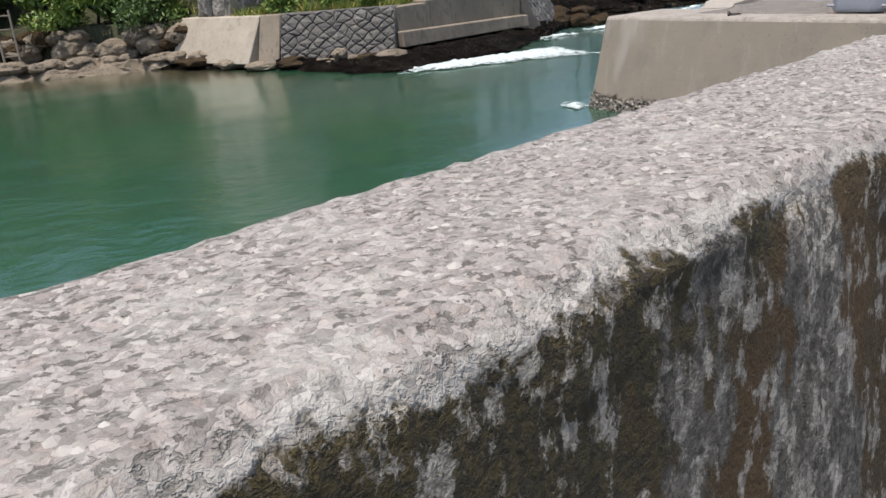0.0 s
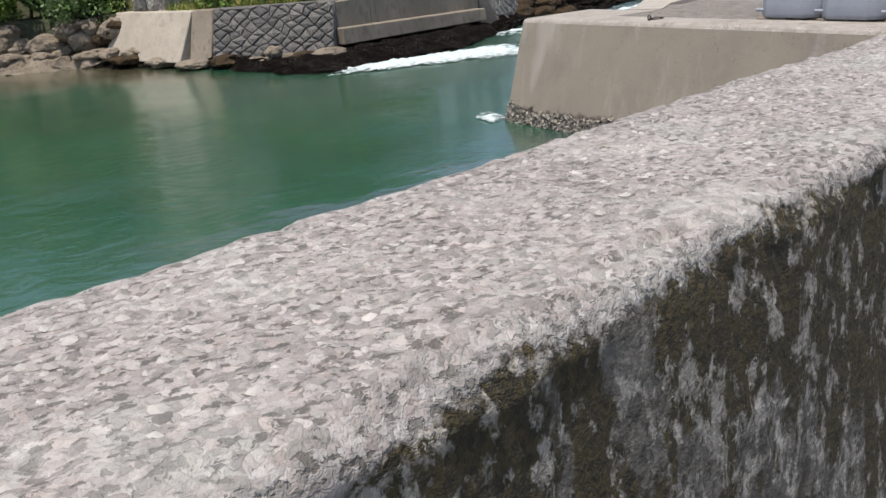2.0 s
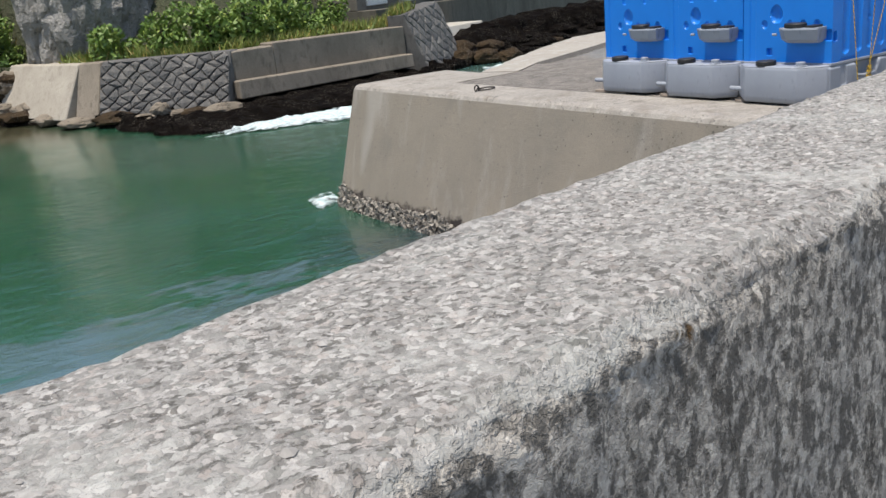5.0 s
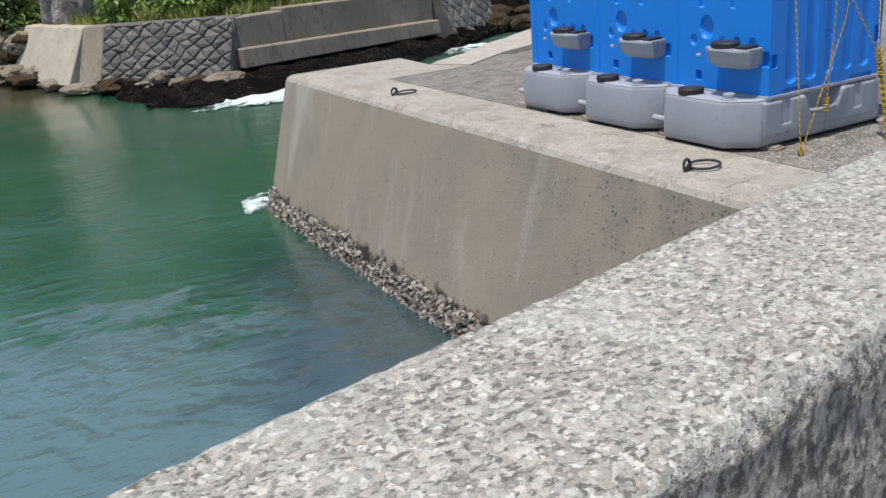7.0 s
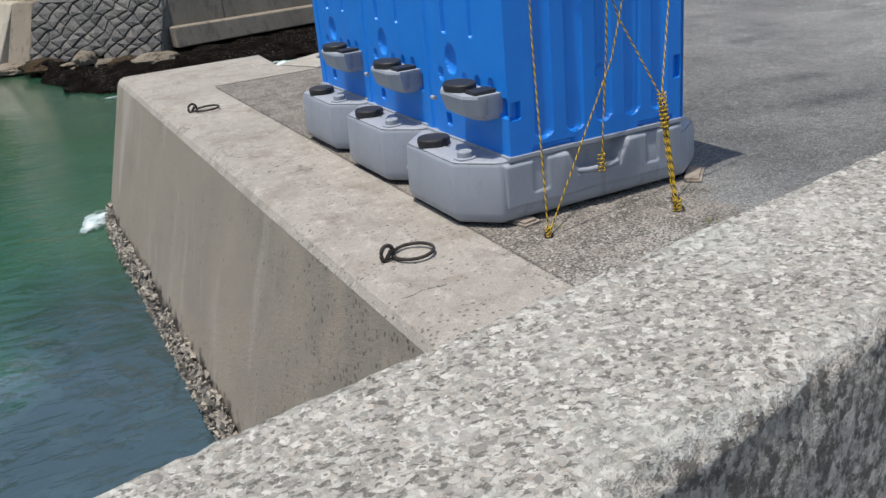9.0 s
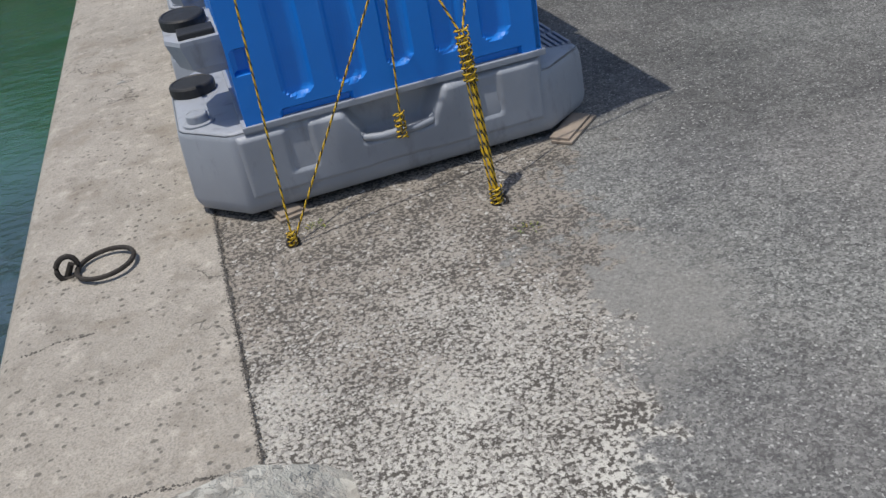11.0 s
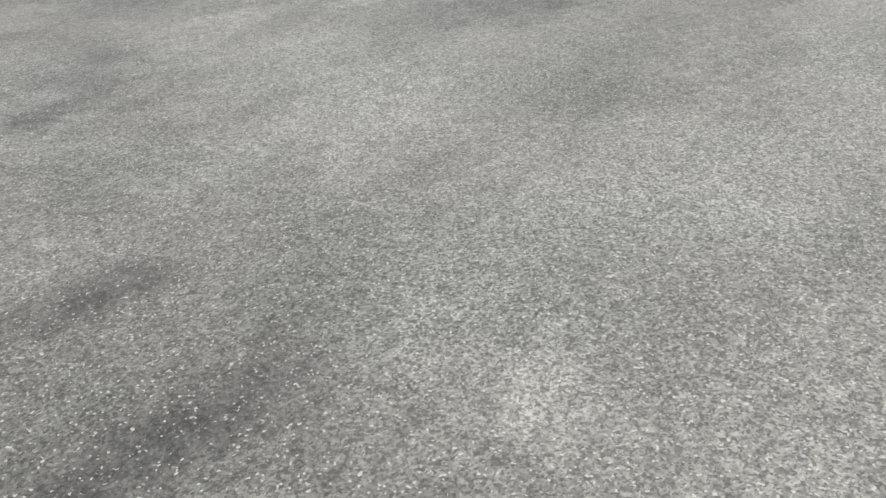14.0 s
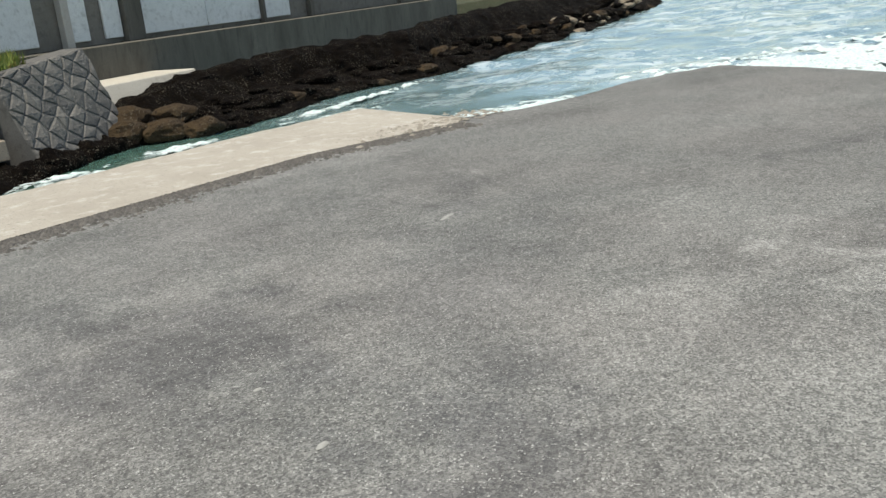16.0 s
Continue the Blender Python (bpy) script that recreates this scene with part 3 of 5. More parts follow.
def ring_path(c, r, axis_a, axis_b, n=28):
    return [Vector(c) + r * (math.cos(t) * Vector(axis_a) + math.sin(t) * Vector(axis_b)) for t in (2 * math.pi * k / n for k in range(n))]


def grit(name, spots, size, mats, z_of, lift=0.35, seed=3, sides=6, kind_parent=None):
    """Many small flat stones pressed into a surface, in one mesh."""
    rnd = np.random.RandomState(seed)
    verts, faces = [], []
    for x, y in spots:
        s = size * (0.45 + 1.2 * rnd.rand() ** 1.6)
        turn, asp = rnd.rand() * 6.28, 0.55 + 0.4 * rnd.rand()
        z = z_of(x, y)
        b = len(verts)
        for k in range(sides):
            a = 2 * math.pi * k / sides
            q = s * (0.8 + 0.35 * rnd.rand())
            u, v = q * math.cos(a), q * asp * math.sin(a)
            verts.append((x + u * math.cos(turn) - v * math.sin(turn), y + u * math.sin(turn) + v * math.cos(turn), z - 0.001))
        verts.append((x + (rnd.rand() - 0.5) * s * 0.5, y + (rnd.rand() - 0.5) * s * 0.5, z + lift * s))
        faces += [(b + k, b + (k + 1) % sides, b + sides) for k in range(sides)]
    me = mesh_of(name, verts, faces, mats, smooth=False)
    return new(name, me)


def scatter(n, x0, x1, y0, y1, seed):
    r = np.random.RandomState(seed)
    return np.column_stack([x0 + (x1 - x0) * r.rand(n), y0 + (y1 - y0) * r.rand(n)])


# ---- water: one sheet to the horizon ----
WATER_Z = -1.8


def water_sheet():
    xs = np.concatenate([[-2500, -600, -150], np.arange(-40, 8, 0.8), np.arange(8, 90, 0.45), [100, 130, 200, 600, 2500]])
    ys = np.concatenate([[-2500, -600, -150, -60, -30], np.arange(-12, 50, 0.5), [52, 56, 62, 75, 100, 200, 700, 2500]])
    verts, faces = [], []
    for y in ys:
        for x in xs:
            amp = 0.015 + 0.1 * min(1, max(0, (x - 12) / 14))
            if abs(x) > 95 or y > 50 or y < -12:
                amp = 0
            w = noise.noise((x * 0.35, y * 0.5, 0.2)) + 0.6 * noise.noise((x * 0.9 + 7, y * 1.1, 1.7))
            verts.append((x, y, WATER_Z + amp * w * 1.4))
    nx = len(xs)
    for j in range(len(ys) - 1):
        for i in range(nx - 1):
            faces.append((j * nx + i, j * nx + i + 1, (j + 1) * nx + i + 1, (j + 1) * nx + i))
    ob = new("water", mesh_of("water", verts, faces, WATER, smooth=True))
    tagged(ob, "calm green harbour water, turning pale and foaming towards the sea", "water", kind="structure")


water_sheet()


def slab(name, outline, top, bottom, mats, label, category, side_out=None, kind="structure", parent=None):
    """A solid with a flat top; side_out gives the outline at its foot, for a battered face."""
    foot = side_out or outline
    bm = loft([[(x, y, bottom) for x, y in foot], [(x, y, top) for x, y in outline]])
    bmesh.ops.recalc_face_normals(bm, faces=bm.faces)
    for f in bm.faces:
        f.material_index = 0 if f.normal.z > 0.7 else (1 if isinstance(mats, (list, tuple)) and len(mats) > 1 else 0)
    ob = from_bm(name, bm, mats, parent)
    return tagged(ob, label, category, kind=kind)


# ---- seawall ----
WALL_X = [-60.0, -16.0, -9.6, -5.2, -2.6, 0.0]
WALL_FAR = [-10.4, -2.58, -1.44, -0.6, -0.08, 0.36]
WALL_WIDE = [0.36, 0.36, 0.42, 0.43, 0.42, 0.41]
WALL_TOP_Z = 1.14


def wall_far(x):
    return sum(float(np.interp(x + d, WALL_X, WALL_FAR)) for d in (-0.5, -0.25, 0, 0.25, 0.5)) / 5 if x < -0.6 else float(np.interp(x, WALL_X, WALL_FAR))


def wall_wide(x):
    return float(np.interp(x, WALL_X, WALL_WIDE))


def wall_z(x, y):
    return WALL_TOP_Z + 0.004 * noise.noise((x * 2.5, y * 3.0, 0.0)) + 0.0025 * noise.noise((x * 14, y * 14, 3.0)) + 0.0045 * noise.noise((x * 41, y * 41, 5.0))


def wall_profile(x, end=0.0):
    """Points across the wall, from the water side's foot over the top to the land side's foot."""
    far, w = wall_far(x), wall_wide(x)
    near = far - w + 0.026
    r = 0.046
    pts = [(far + 0.22, -2.4), (far + 0.03, 0.6), (far + 0.012, WALL_TOP_Z - 0.05), (far + 0.004, WALL_TOP_Z - 0.016)]
    for k in range(27):
        y = far - 0.012 - (w - 0.038 - r) * k / 26
        pts.append((y, wall_z(x, y)))
    for k in range(1, 9):
        a = math.radians(90 * k / 8)
        wob = 0.008 * noise.noise((x * 6, a * 2, 9.0)) + 0.007 * noise.noise((x * 27, a * 3, 2.0)) + 0.003 * noise.noise((x * 55, a * 6, 7.0))
        pts.append((near + r - (r + wob) * math.sin(a), WALL_TOP_Z - r + (r + wob) * math.cos(a)))
    for k in range(1, 31):
        z = WALL_TOP_Z - r - k * (WALL_TOP_Z - r + 0.3) / 30
        pts.append((near - 0.08 * k / 30 + 0.008 * noise.noise((x * 5, z * 5, 5.0)) + 0.004 * noise.noise((x * 23, z * 23, 5.0)), z))
    return pts


def seawall(x0, x1, mat):
    n = max(2, int((x1 - x0) / (0.021 if x0 > -20 else 1.0)))
    verts, faces = [], []
    for i in range(n + 1):
        x = x0 + (x1 - x0) * i / n
        inset = 0.01 if i in (0, n) else 0.0
        if x1 == 0.0:
            inset = max(inset, 0.085 * max(0.0, 1 - (x1 - x) / 0.1) ** 2)
        for y, z in wall_profile(x):
            verts.append((x, y, z - inset * (z > 0.9) * 0.6))
    m = len(wall_profile(x0))
    for i in range(n):
        for j in range(m - 1):
            a = i * m + j
            faces.append((a, a + 1, a + m + 1, a + m))
    faces.append(tuple(range(m)))
    faces.append(tuple(reversed(range(n * m, (n + 1) * m))))
    me = mesh_of("wall_seawall", verts, faces, mat, smooth=True)
    ob = new("wall_seawall", me)
    return tagged(ob, "old concrete seawall with worn pebbly top and mossy flank", "seawall", kind="structure")


for a, b, m in ((-60, -16.2, WALL_PINK), (-16.2, -9.781, WALL_PINK), (-9.7795, -5.032, WALL_GREY), (-5.025, 0.0, WALL_CREAM)):
    seawall(a, b, m)

# ---- ground: land and pier in one sheet ----
FAR_OUT = [(0.83, 9.36), (2.15, 10.2), (3.75, 11.35), (5.7, 12.45), (8.0, 12.95), (10.1, 13.2)]
SEA_EDGE = [(10.0, 11.35), (10.6, 11.1), (11.4, 11.02), (12.6, 11.15), (13.5, 11.05), (14.2, 10.85), (14.05, 9.6), (13.65, 8.4), (13.35, 6.6), (13.05, 5.2), (13.2, 2.0), (14.5, -4.0)]
FAR_IN = [(9.7, 11.1), (8.0, 11.25), (5.2, 10.8), (3.5, 10.0), (2.0, 9.35), (1.1, 8.75), (-0.1, 8.75)]


def jagged(pts, step=0.22, amp=0.05):
    out = []
    for (ax, ay), (bx, by) in zip(pts, pts[1:]):
        n = max(1, int(math.hypot(bx - ax, by - ay) / step))
        for k in range(n):
            x, y = ax + (bx - ax) * k / n, ay + (by - ay) * k / n
            out.append((x + amp * noise.noise((x * 2.3, y * 2.3, 1)), y + amp * noise.noise((x * 2.3, y * 2.3, 6)) + 0.5 * amp * noise.noise((x * 9, y * 9, 6))))
    return out + [pts[-1]]


def ground():
    outline = [(-0.185, -0.3)] + list(reversed(FAR_IN)) + jagged(SEA_EDGE) + [(60, -14), (60, -60), (-70, -60), (-70, -12.4)]
    outline += [(x, wall_far(x) - 0.25) for x in (-60, -16, -9.6, -5.2, -2.6, -0.5)]
    slab("ground", outline, 0.0, -2.6, [ASPHALT, PIER_FACE], "worn grey asphalt of the pier and quay road", "ground")


ground()


def kerbs():
    def ring(out, z):
        return [(x, y, z) for x, y in [(-0.185, 0.0), (-0.1, 8.7), (1.1, 8.72), (0.82, 9.35), (0.9, 10.36 + 0.15 * out), (-0.74 - out, 10.33 + 0.15 * out), (-0.81 - out, 5.0), (-0.87 - out, 0.0)]]
    bm = loft([ring(0.74, -2.5), ring(0.1, -0.06), ring(0.07, -0.02), ring(0.02, 0.003), ring(0.0, 0.006)])
    bmesh.ops.recalc_face_normals(bm, faces=bm.faces)
    for f in bm.faces:
        f.material_index = 0 if f.normal.z > 0.35 else 1
    tagged(from_bm("trim_quay_edge", bm, [KERB, PIER_FACE]), "pale concrete quay edge with a battered stained face", "quay edge", kind="structure")
    rim = jagged(FAR_OUT, 0.3, 0.09)
    strip = rim + [(9.95, 11.3)] + [(x, y + 0.01) for x, y in FAR_IN[:-1]]
    foot = [(x - 0.1, y + 0.5) for x, y in rim] + [(9.95, 11.3)] + [(x, y + 0.01) for x, y in FAR_IN[:-1]]
    slab("trim_sea_edge", strip, 0.012, -2.5, [STRIP, PIER_FACE], "broken pale concrete edging strip along the channel", "quay edge", foot)


kerbs()

# ---- far bank ----
BANK_X = [-60, -8, -2.1, -0.5, 2.4, 9.4, 12.4, 15, 30, 60, 110]
BANK_Y = [70, 37.5, 31.2, 26.6, 23.6, 25.6, 27.8, 32.5, 39, 53, 74]


def bank_y(x):
    return float(np.interp(x, BANK_X, BANK_Y))


def hill_z(x, y):
    back = y - bank_y(x) - (2.6 if x < 6 else 4.5 if x < 12 else 7.5)
    up = min(11.0, max(0.0, back) * 0.85)
    return -0.12 + up + (0.6 * noise.noise((x * 0.25, y * 0.25, 4)) * min(1, max(0, back) / 2))


def far_land():
    xs = np.concatenate([np.arange(-60, -12, 4), np.arange(-12, 40, 0.8), np.arange(40, 114, 5)])
    depth = np.concatenate([np.arange(0, 8, 0.7), np.arange(8, 28, 2.0), [40, 80, 300]])
    verts, faces = [], []
    for d in depth:
        for x in xs:
            y = bank_y(x) + d
            verts.append((x, y, hill_z(x, y)))
    nx = len(xs)
    for j in range(len(depth) - 1):
        for i in range(nx - 1):
            faces.append((j * nx + i, j * nx + i + 1, (j + 1) * nx + i + 1, (j + 1) * nx + i))
    b = len(verts)
    verts += [(x, bank_y(x) - 0.1, -2.6) for x in xs]
    faces += [(b + i, b + i + 1, i + 1, i) for i in range(nx - 1)]
    ob = new("ground_far_bank", mesh_of("ground_far_bank", verts, faces, SOIL, smooth=True))
    tagged(ob, "wooded bank across the channel, soil under grass and trees", "hillside", kind="structure")


far_land()


def rough_solid(name, rings, mats, amp, freq, label, category, kind="structure", cuts=3, parent=None):
    """A lofted block whose skin is broken up like rock."""
    bm = loft(rings)
    bmesh.ops.triangulate(bm, faces=bm.faces)
    for _ in range(cuts):
        bmesh.ops.subdivide_edges(bm, edges=[e for e in bm.edges if e.calc_length() > 0.22], cuts=1)
        bmesh.ops.triangulate(bm, faces=[f for f in bm.faces if len(f.verts) > 3])
    for v in bm.verts:
        p = v.co
        v.co = p + Vector([amp * noise.noise((p.x * freq + k * 17, p.y * freq, p.z * freq)) + 0.5 * amp * noise.noise((p.x * freq * 2.7, p.y * freq * 2.7 + k * 9, p.z * freq * 2.7)) for k in range(3)])
    bmesh.ops.recalc_face_normals(bm, faces=bm.faces)
    ob = from_bm(name, bm, mats, parent)
    if category:
        tagged(ob, label, category, kind=kind)
    return ob


SHORE = [(-12, 37), (-8.3, 33.2), (-3.2, 30.4), (-1.2, 26.4), (-0.4, 20.7), (0.7, 20.1), (2.6, 20.8), (5.5, 20.9), (9.2, 23.4), (9.8, 25.2), (12.9, 25.8), (14.6, 25.0), (17.2, 26.1), (21, 28), (25.7, 28.4), (31.5, 31), (38, 33), (50, 38.5), (64, 45)]


def shore_rocks():
    """Weed-covered rock shelf at the foot of the bank."""
    inner = [(-9.5, 39), (-7.0, 37), (-1.8, 31.2), (-0.4, 26.7), (1.0, 24.2), (2.4, 23.2), (3.8, 23.4), (6.0, 24.0), (9.2, 24.8), (10.2, 26.8), (12.6, 28.2), (14.0, 29.5), (16.0, 30.2), (20.5, 31.0), (26.0, 31.6), (33.0, 36.0), (40.0, 40.0), (52, 47), (66, 54)]
    top = [-1.45, -1.4, -1.42, -1.4, -1.45, -1.45, -1.4, -1.4, -1.4, -1.45, -1.3, -0.9, -0.62, -0.4, -0.3, -0.25, -0.3, -0.2, -0.2]
    for k in range(len(SHORE) - 1):
        (ax, ay), (bx, by) = SHORE[k], SHORE[k + 1]
        (cx, cy), (dx, dy) = inner[k], inner[k + 1]
        za, zb = top[k], top[k + 1]
        fa, fb = min(za - 0.12, -0.8), min(zb - 0.12, -0.8)
        def lane(q, z0, z1):
            return [(ax + (cx - ax) * q, ay + (cy - ay) * q, z0), (bx + (dx - bx) * q, by + (dy - by) * q, z1), (dx, dy, z1), (cx, cy, z0)]
        rings = [lane(0, -2.7, -2.7), lane(0, -1.78, -1.78)]
        if k < 10:
            rings.append(lane(0.22, fa, fb)[:2] + [(dx, dy, zb), (cx, cy, za)])
        else:
            rings += [lane(0.15, -1.5, -1.45), lane(0.6, -1.36, -1.3), lane(0.74, za - 0.15, zb - 0.15), lane(0.84, za, zb)]
        rough_solid("rock_shelf", rings, WET_ROCK if k > 3 else TAN_ROCK if k < 2 else WET_ROCK, 0.13 if k > 3 else 0.26, 1.7, "dark weed-covered rock shelf at the waterline", "rock", "stuff", 4)


shore_rocks()


def boulder(name, c, s, mat, seed, parent=None, label="", category="rock", group=""):
    bm = bmesh.new()
    bmesh.ops.create_icosphere(bm, subdivisions=5 if s[2] > 1 else 3, radius=1.0)
    for v in bm.verts:
        p = v.co.copy()
        f = 1 + 0.32 * noise.noise(p * 1.3 + Vector((seed * 3.1, 0, 0))) + 0.14 * noise.noise(p * 3.7 + Vector((0, seed, 0))) + 0.07 * noise.noise(p * 9.0 + Vector((0, seed, 0)))
        if s[2] > 1:
            f += 0.16 * abs(noise.noise((p.x * 3.5, p.y * 3.5, p.z * 5.5 + seed))) - 0.1 * abs(noise.noise((p.x * 9, p.y * 9, p.z * 14)))
        v.co = Vector((p.x * s[0] * f, p.y * s[1] * f, p.z * s[2] * f))
    ob = from_bm(name, bm, mat, parent)
    ob.location = c
    if label:
        tagged(ob, label, category, group)
    return ob


rnd = random.Random(11)
for k in range(46):
    u = k / 46
    x = -10.5 + 9.2 * u + rnd.uniform(-0.3, 0.3)
    y = float(np.interp(x, [-12, -8.3, -3.2, -1.2], [37, 33.4, 30.6, 26.6])) + rnd.uniform(0.1, 1.6)
    r = rnd.uniform(0.16, 0.42)
    boulder("boulder", (x, y, -1.45 + 0.2 * r), (r * rnd.uniform(1, 1.7), r, r * 0.6), TAN_ROCK, k, label="tan weathered boulder on the rocky shore", group="shore boulders")
for k in range(44):
    x = -9.6 + 7.6 * (k + rnd.random()) / 44
    r = rnd.uniform(0.22, 0.5)
    tone = TAN_ROCK if rnd.random() < 0.75 else BROWN_ROCK
    boulder("bank_rock", (x, bank_y(x) - rnd.uniform(0.1, 0.55), rnd.uniform(-1.25, -0.35)), (r * rnd.uniform(0.9, 1.5), r, r * rnd.uniform(0.6, 0.9)), tone, 700 + k, label="tan rough rock stacked under the wooded bank" if tone is TAN_ROCK else "brown mossy rock stacked under the wooded bank", group="bank rocks")
SHELF_X = [12.9, 14.6, 17.2, 21, 25.7, 31.5, 38, 50, 64]
SHELF_Y = [25.9, 25.1, 26.2, 28.1, 28.5, 31.1, 33.1, 38.6, 45.1]
SHELF_Z = [-1.5, -1.4, -1.35, -1.3, -1.25, -1.2, -1.2, -1.0, -1.0]
for k in range(240):
    q = rnd.random()
    x = 12.0 + 46 * q ** 1.5
    d = rnd.uniform(-0.1, 2.6) * rnd.uniform(0.3, 1)
    y = float(np.interp(x, SHELF_X, SHELF_Y)) + d
    r = rnd.uniform(0.07, 0.24) * (1 + q)
    z = -1.8 + (float(np.interp(x, SHELF_X, SHELF_Z)) + 1.8) * min(1.0, max(0.0, d) / 1.0)
    kind = rnd.random()
    mat = TAN_ROCK if q > 0.72 and kind < 0.3 * q else BROWN_ROCK if kind < 0.03 + 0.4 * q * q else WET_ROCK
    label = "tan bare rock at the foot of the quay" if mat is TAN_ROCK else "brown barnacled rock on the weedy shelf" if mat is BROWN_ROCK else "black weedy rock on the shelf"
    boulder("shore_rock", (x, y, z + 0.12 * r), (r * rnd.uniform(1, 1.9), r * rnd.uniform(0.8, 1.3), r * rnd.uniform(0.4, 0.75)), mat, 200 + k, label=label, group="seaward rocks")
for k, (x, y, z, sx, sy, sz) in enumerate([(12.6, 26.05, -1.5, 0.55, 0.4, 0.34), (13.5, 25.75, -1.55, 0.6, 0.42, 0.3), (14.3, 25.3, -1.62, 0.5, 0.36, 0.26), (13.0, 26.5, -1.2, 0.5, 0.4, 0.28), (14.0, 26.1, -1.25, 0.55, 0.4, 0.25)]):
    boulder("ledge_rock", (x, y, z), (sx, sy, sz), BROWN_ROCK, 500 + k, label="brown squared rock beside the masonry buttress", group="ledge rocks")
for k in range(9):
    u = (k + 0.5) / 9
    boulder("weedy_rock", (9.2 + 3.3 * u, 23.75 + 2.3 * u, -1.78 + rnd.uniform(-0.05, 0.08)), (rnd.uniform(0.35, 0.55), rnd.uniform(0.3, 0.4), rnd.uniform(0.28, 0.42)), WET_ROCK, 540 + k, label="black weedy rock at the foot of the buttress", group="buttress rocks")
for k in range(8):
    u = (k + 0.5) / 8
    x = -2.6 + 4.6 * u
    boulder("foot_rock", (x, float(np.interp(x, [-2.6, -1.2, -0.3, 2.2], [30.0, 26.0, 24.3, 22.2])), -1.6 + rnd.uniform(-0.06, 0.06)), (rnd.uniform(0.55, 0.85), rnd.uniform(0.4, 0.6), rnd.uniform(0.14, 0.22)), TAN_ROCK if k % 3 else BROWN_ROCK, 560 + k, label="tan rock ledge at the foot of the masonry", group="foot rocks")
boulder("pale_boulder", (0.2, 23.25, -1.35), (0.26, 0.2, 0.2), TAN_ROCK, 77, label="pale tan broken rock at the foot of the masonry wall")


def battered(name, a, b, za, zb, foot, out, mat, label, category="retaining wall", back=0.6, proud=0.0):
    """A leaning wall from plan point a to b, with tops za, zb, its foot 'out' metres towards the channel."""
    a, b = Vector((*a, 0)), Vector((*b, 0))
    d = (b - a).normalized()
    n = Vector((d.y, -d.x, 0))
    def pt(p, o, z):
        return p + n * o + Vector((0, 0, z))
    rings = [[pt(a, out + proud, foot), pt(b, out + proud, foot), pt(b, -back, foot), pt(a, -back, foot)],
             [pt(a, proud, za), pt(b, proud, zb), pt(b, -back, zb), pt(a, -back, za)]]
    bm = loft(rings)
    bmesh.ops.recalc_face_normals(bm, faces=bm.faces)
    bmesh.ops.bevel(bm, geom=list(bm.edges), offset=0.03, segments=1, affect="EDGES")
    ob = from_bm(name, bm, mat)
    return tagged(ob, label, category, kind="structure"), (pt(a, out, foot), pt(b, out, foot), pt(b, 0, zb), pt(a, 0, za), n)


def masonry(parent, quad, cols, rows, seed, bulge=0.11):
    """Diagonal cut-stone facing: each stone a domed lozenge over the quad's face."""
    p00, p10, p11, p01, n = quad
    r = random.Random(seed)
    def at(u, v):
        return (p00 * (1 - u) + p10 * u) * (1 - v) + (p01 * (1 - u) + p11 * u) * v
    jit = {}
    def corner(i, j):
        if (i, j) not in jit:
            jit[i, j] = (i / (2 * cols) + r.uniform(-0.42, 0.42) / (2 * cols), j / (2 * rows) + r.uniform(-0.42, 0.42) / (2 * rows))
        return jit[i, j]
    for j in range(-1, 2 * rows + 1):
        for i in range(-1, 2 * cols + 1):
            if (i + j) % 2:
                continue
            cs = [corner(i - 1, j), corner(i, j - 1), corner(i + 1, j), corner(i, j + 1)]
            cs = [(min(1, max(0, u)), min(1, max(0, v))) for u, v in cs]
            cu, cv = sum(u for u, _ in cs) / 4, sum(v for _, v in cs) / 4
            area = 0.5 * abs(sum(cs[k][0] * cs[(k + 1) % 4][1] - cs[(k + 1) % 4][0] * cs[k][1] for k in range(4)))
            if area < 0.25 / (2 * cols * rows):
                continue
            dome = r.uniform(0.35 * bulge, bulge)
            verts, faces = [], []
            for shrink, h in ((0.99, -0.02), (0.98, 0.004), (0.8, dome * 0.75 + 0.015)):
                for u, v in cs:
                    verts.append(at(cu + (u - cu) * shrink, cv + (v - cv) * shrink) + n * h)
            verts.append(at(cu, cv) + n * (dome + 0.03))
            for q in range(2):
                for k in range(4):
                    faces.append((q * 4 + k, q * 4 + (k + 1) % 4, q * 4 + 4 + (k + 1) % 4, q * 4 + 4 + k))
            faces += [(8 + k, 8 + (k + 1) % 4, 12) for k in range(4)]
            put_mesh("stone", mesh_of("stone", verts, faces, STONE), parent)


slope_wall, _ = battered("wall_slipway", (-2.05, 30.9), (-0.98, 26.45), -0.05, -0.05, -1.6, 0.75, BLEACHED, "sun-bleached smooth concrete revetment")
end_wall, _ = battered("wall_slipway_end", (-0.98, 26.4), (-0.47, 25.85), -0.03, -0.03, -1.6, 0.7, WARM, "grey concrete end of the bleached revetment")
stone_wall_a, quad_a = battered("wall_masonry_low", (-0.47, 25.81), (2.4, 23.08), -0.02, 0.0, -1.6, 0.7, MORTAR, "dark cut-stone retaining wall laid diagonally")
upper_wall, _ = battered("wall_upper", (3.85, 23.42), (9.4, 24.85), 0.06, -0.02, -1.1, 0.03, WARM, "stained grey concrete upper wall of the channel")
low_wall, _ = battered("wall_upper_low", (2.42, 23.08), (3.85, 23.4), -0.04, -0.02, -1.1, 0.03, WARM, "lower end of the stained concrete wall")
ledge_wall, _ = battered("wall_ledge", (2.35, 22.72), (9.35, 24.35), -0.84, -0.93, -1.36, 0.05, WARM, "pale worn concrete ledge along the channel wall")
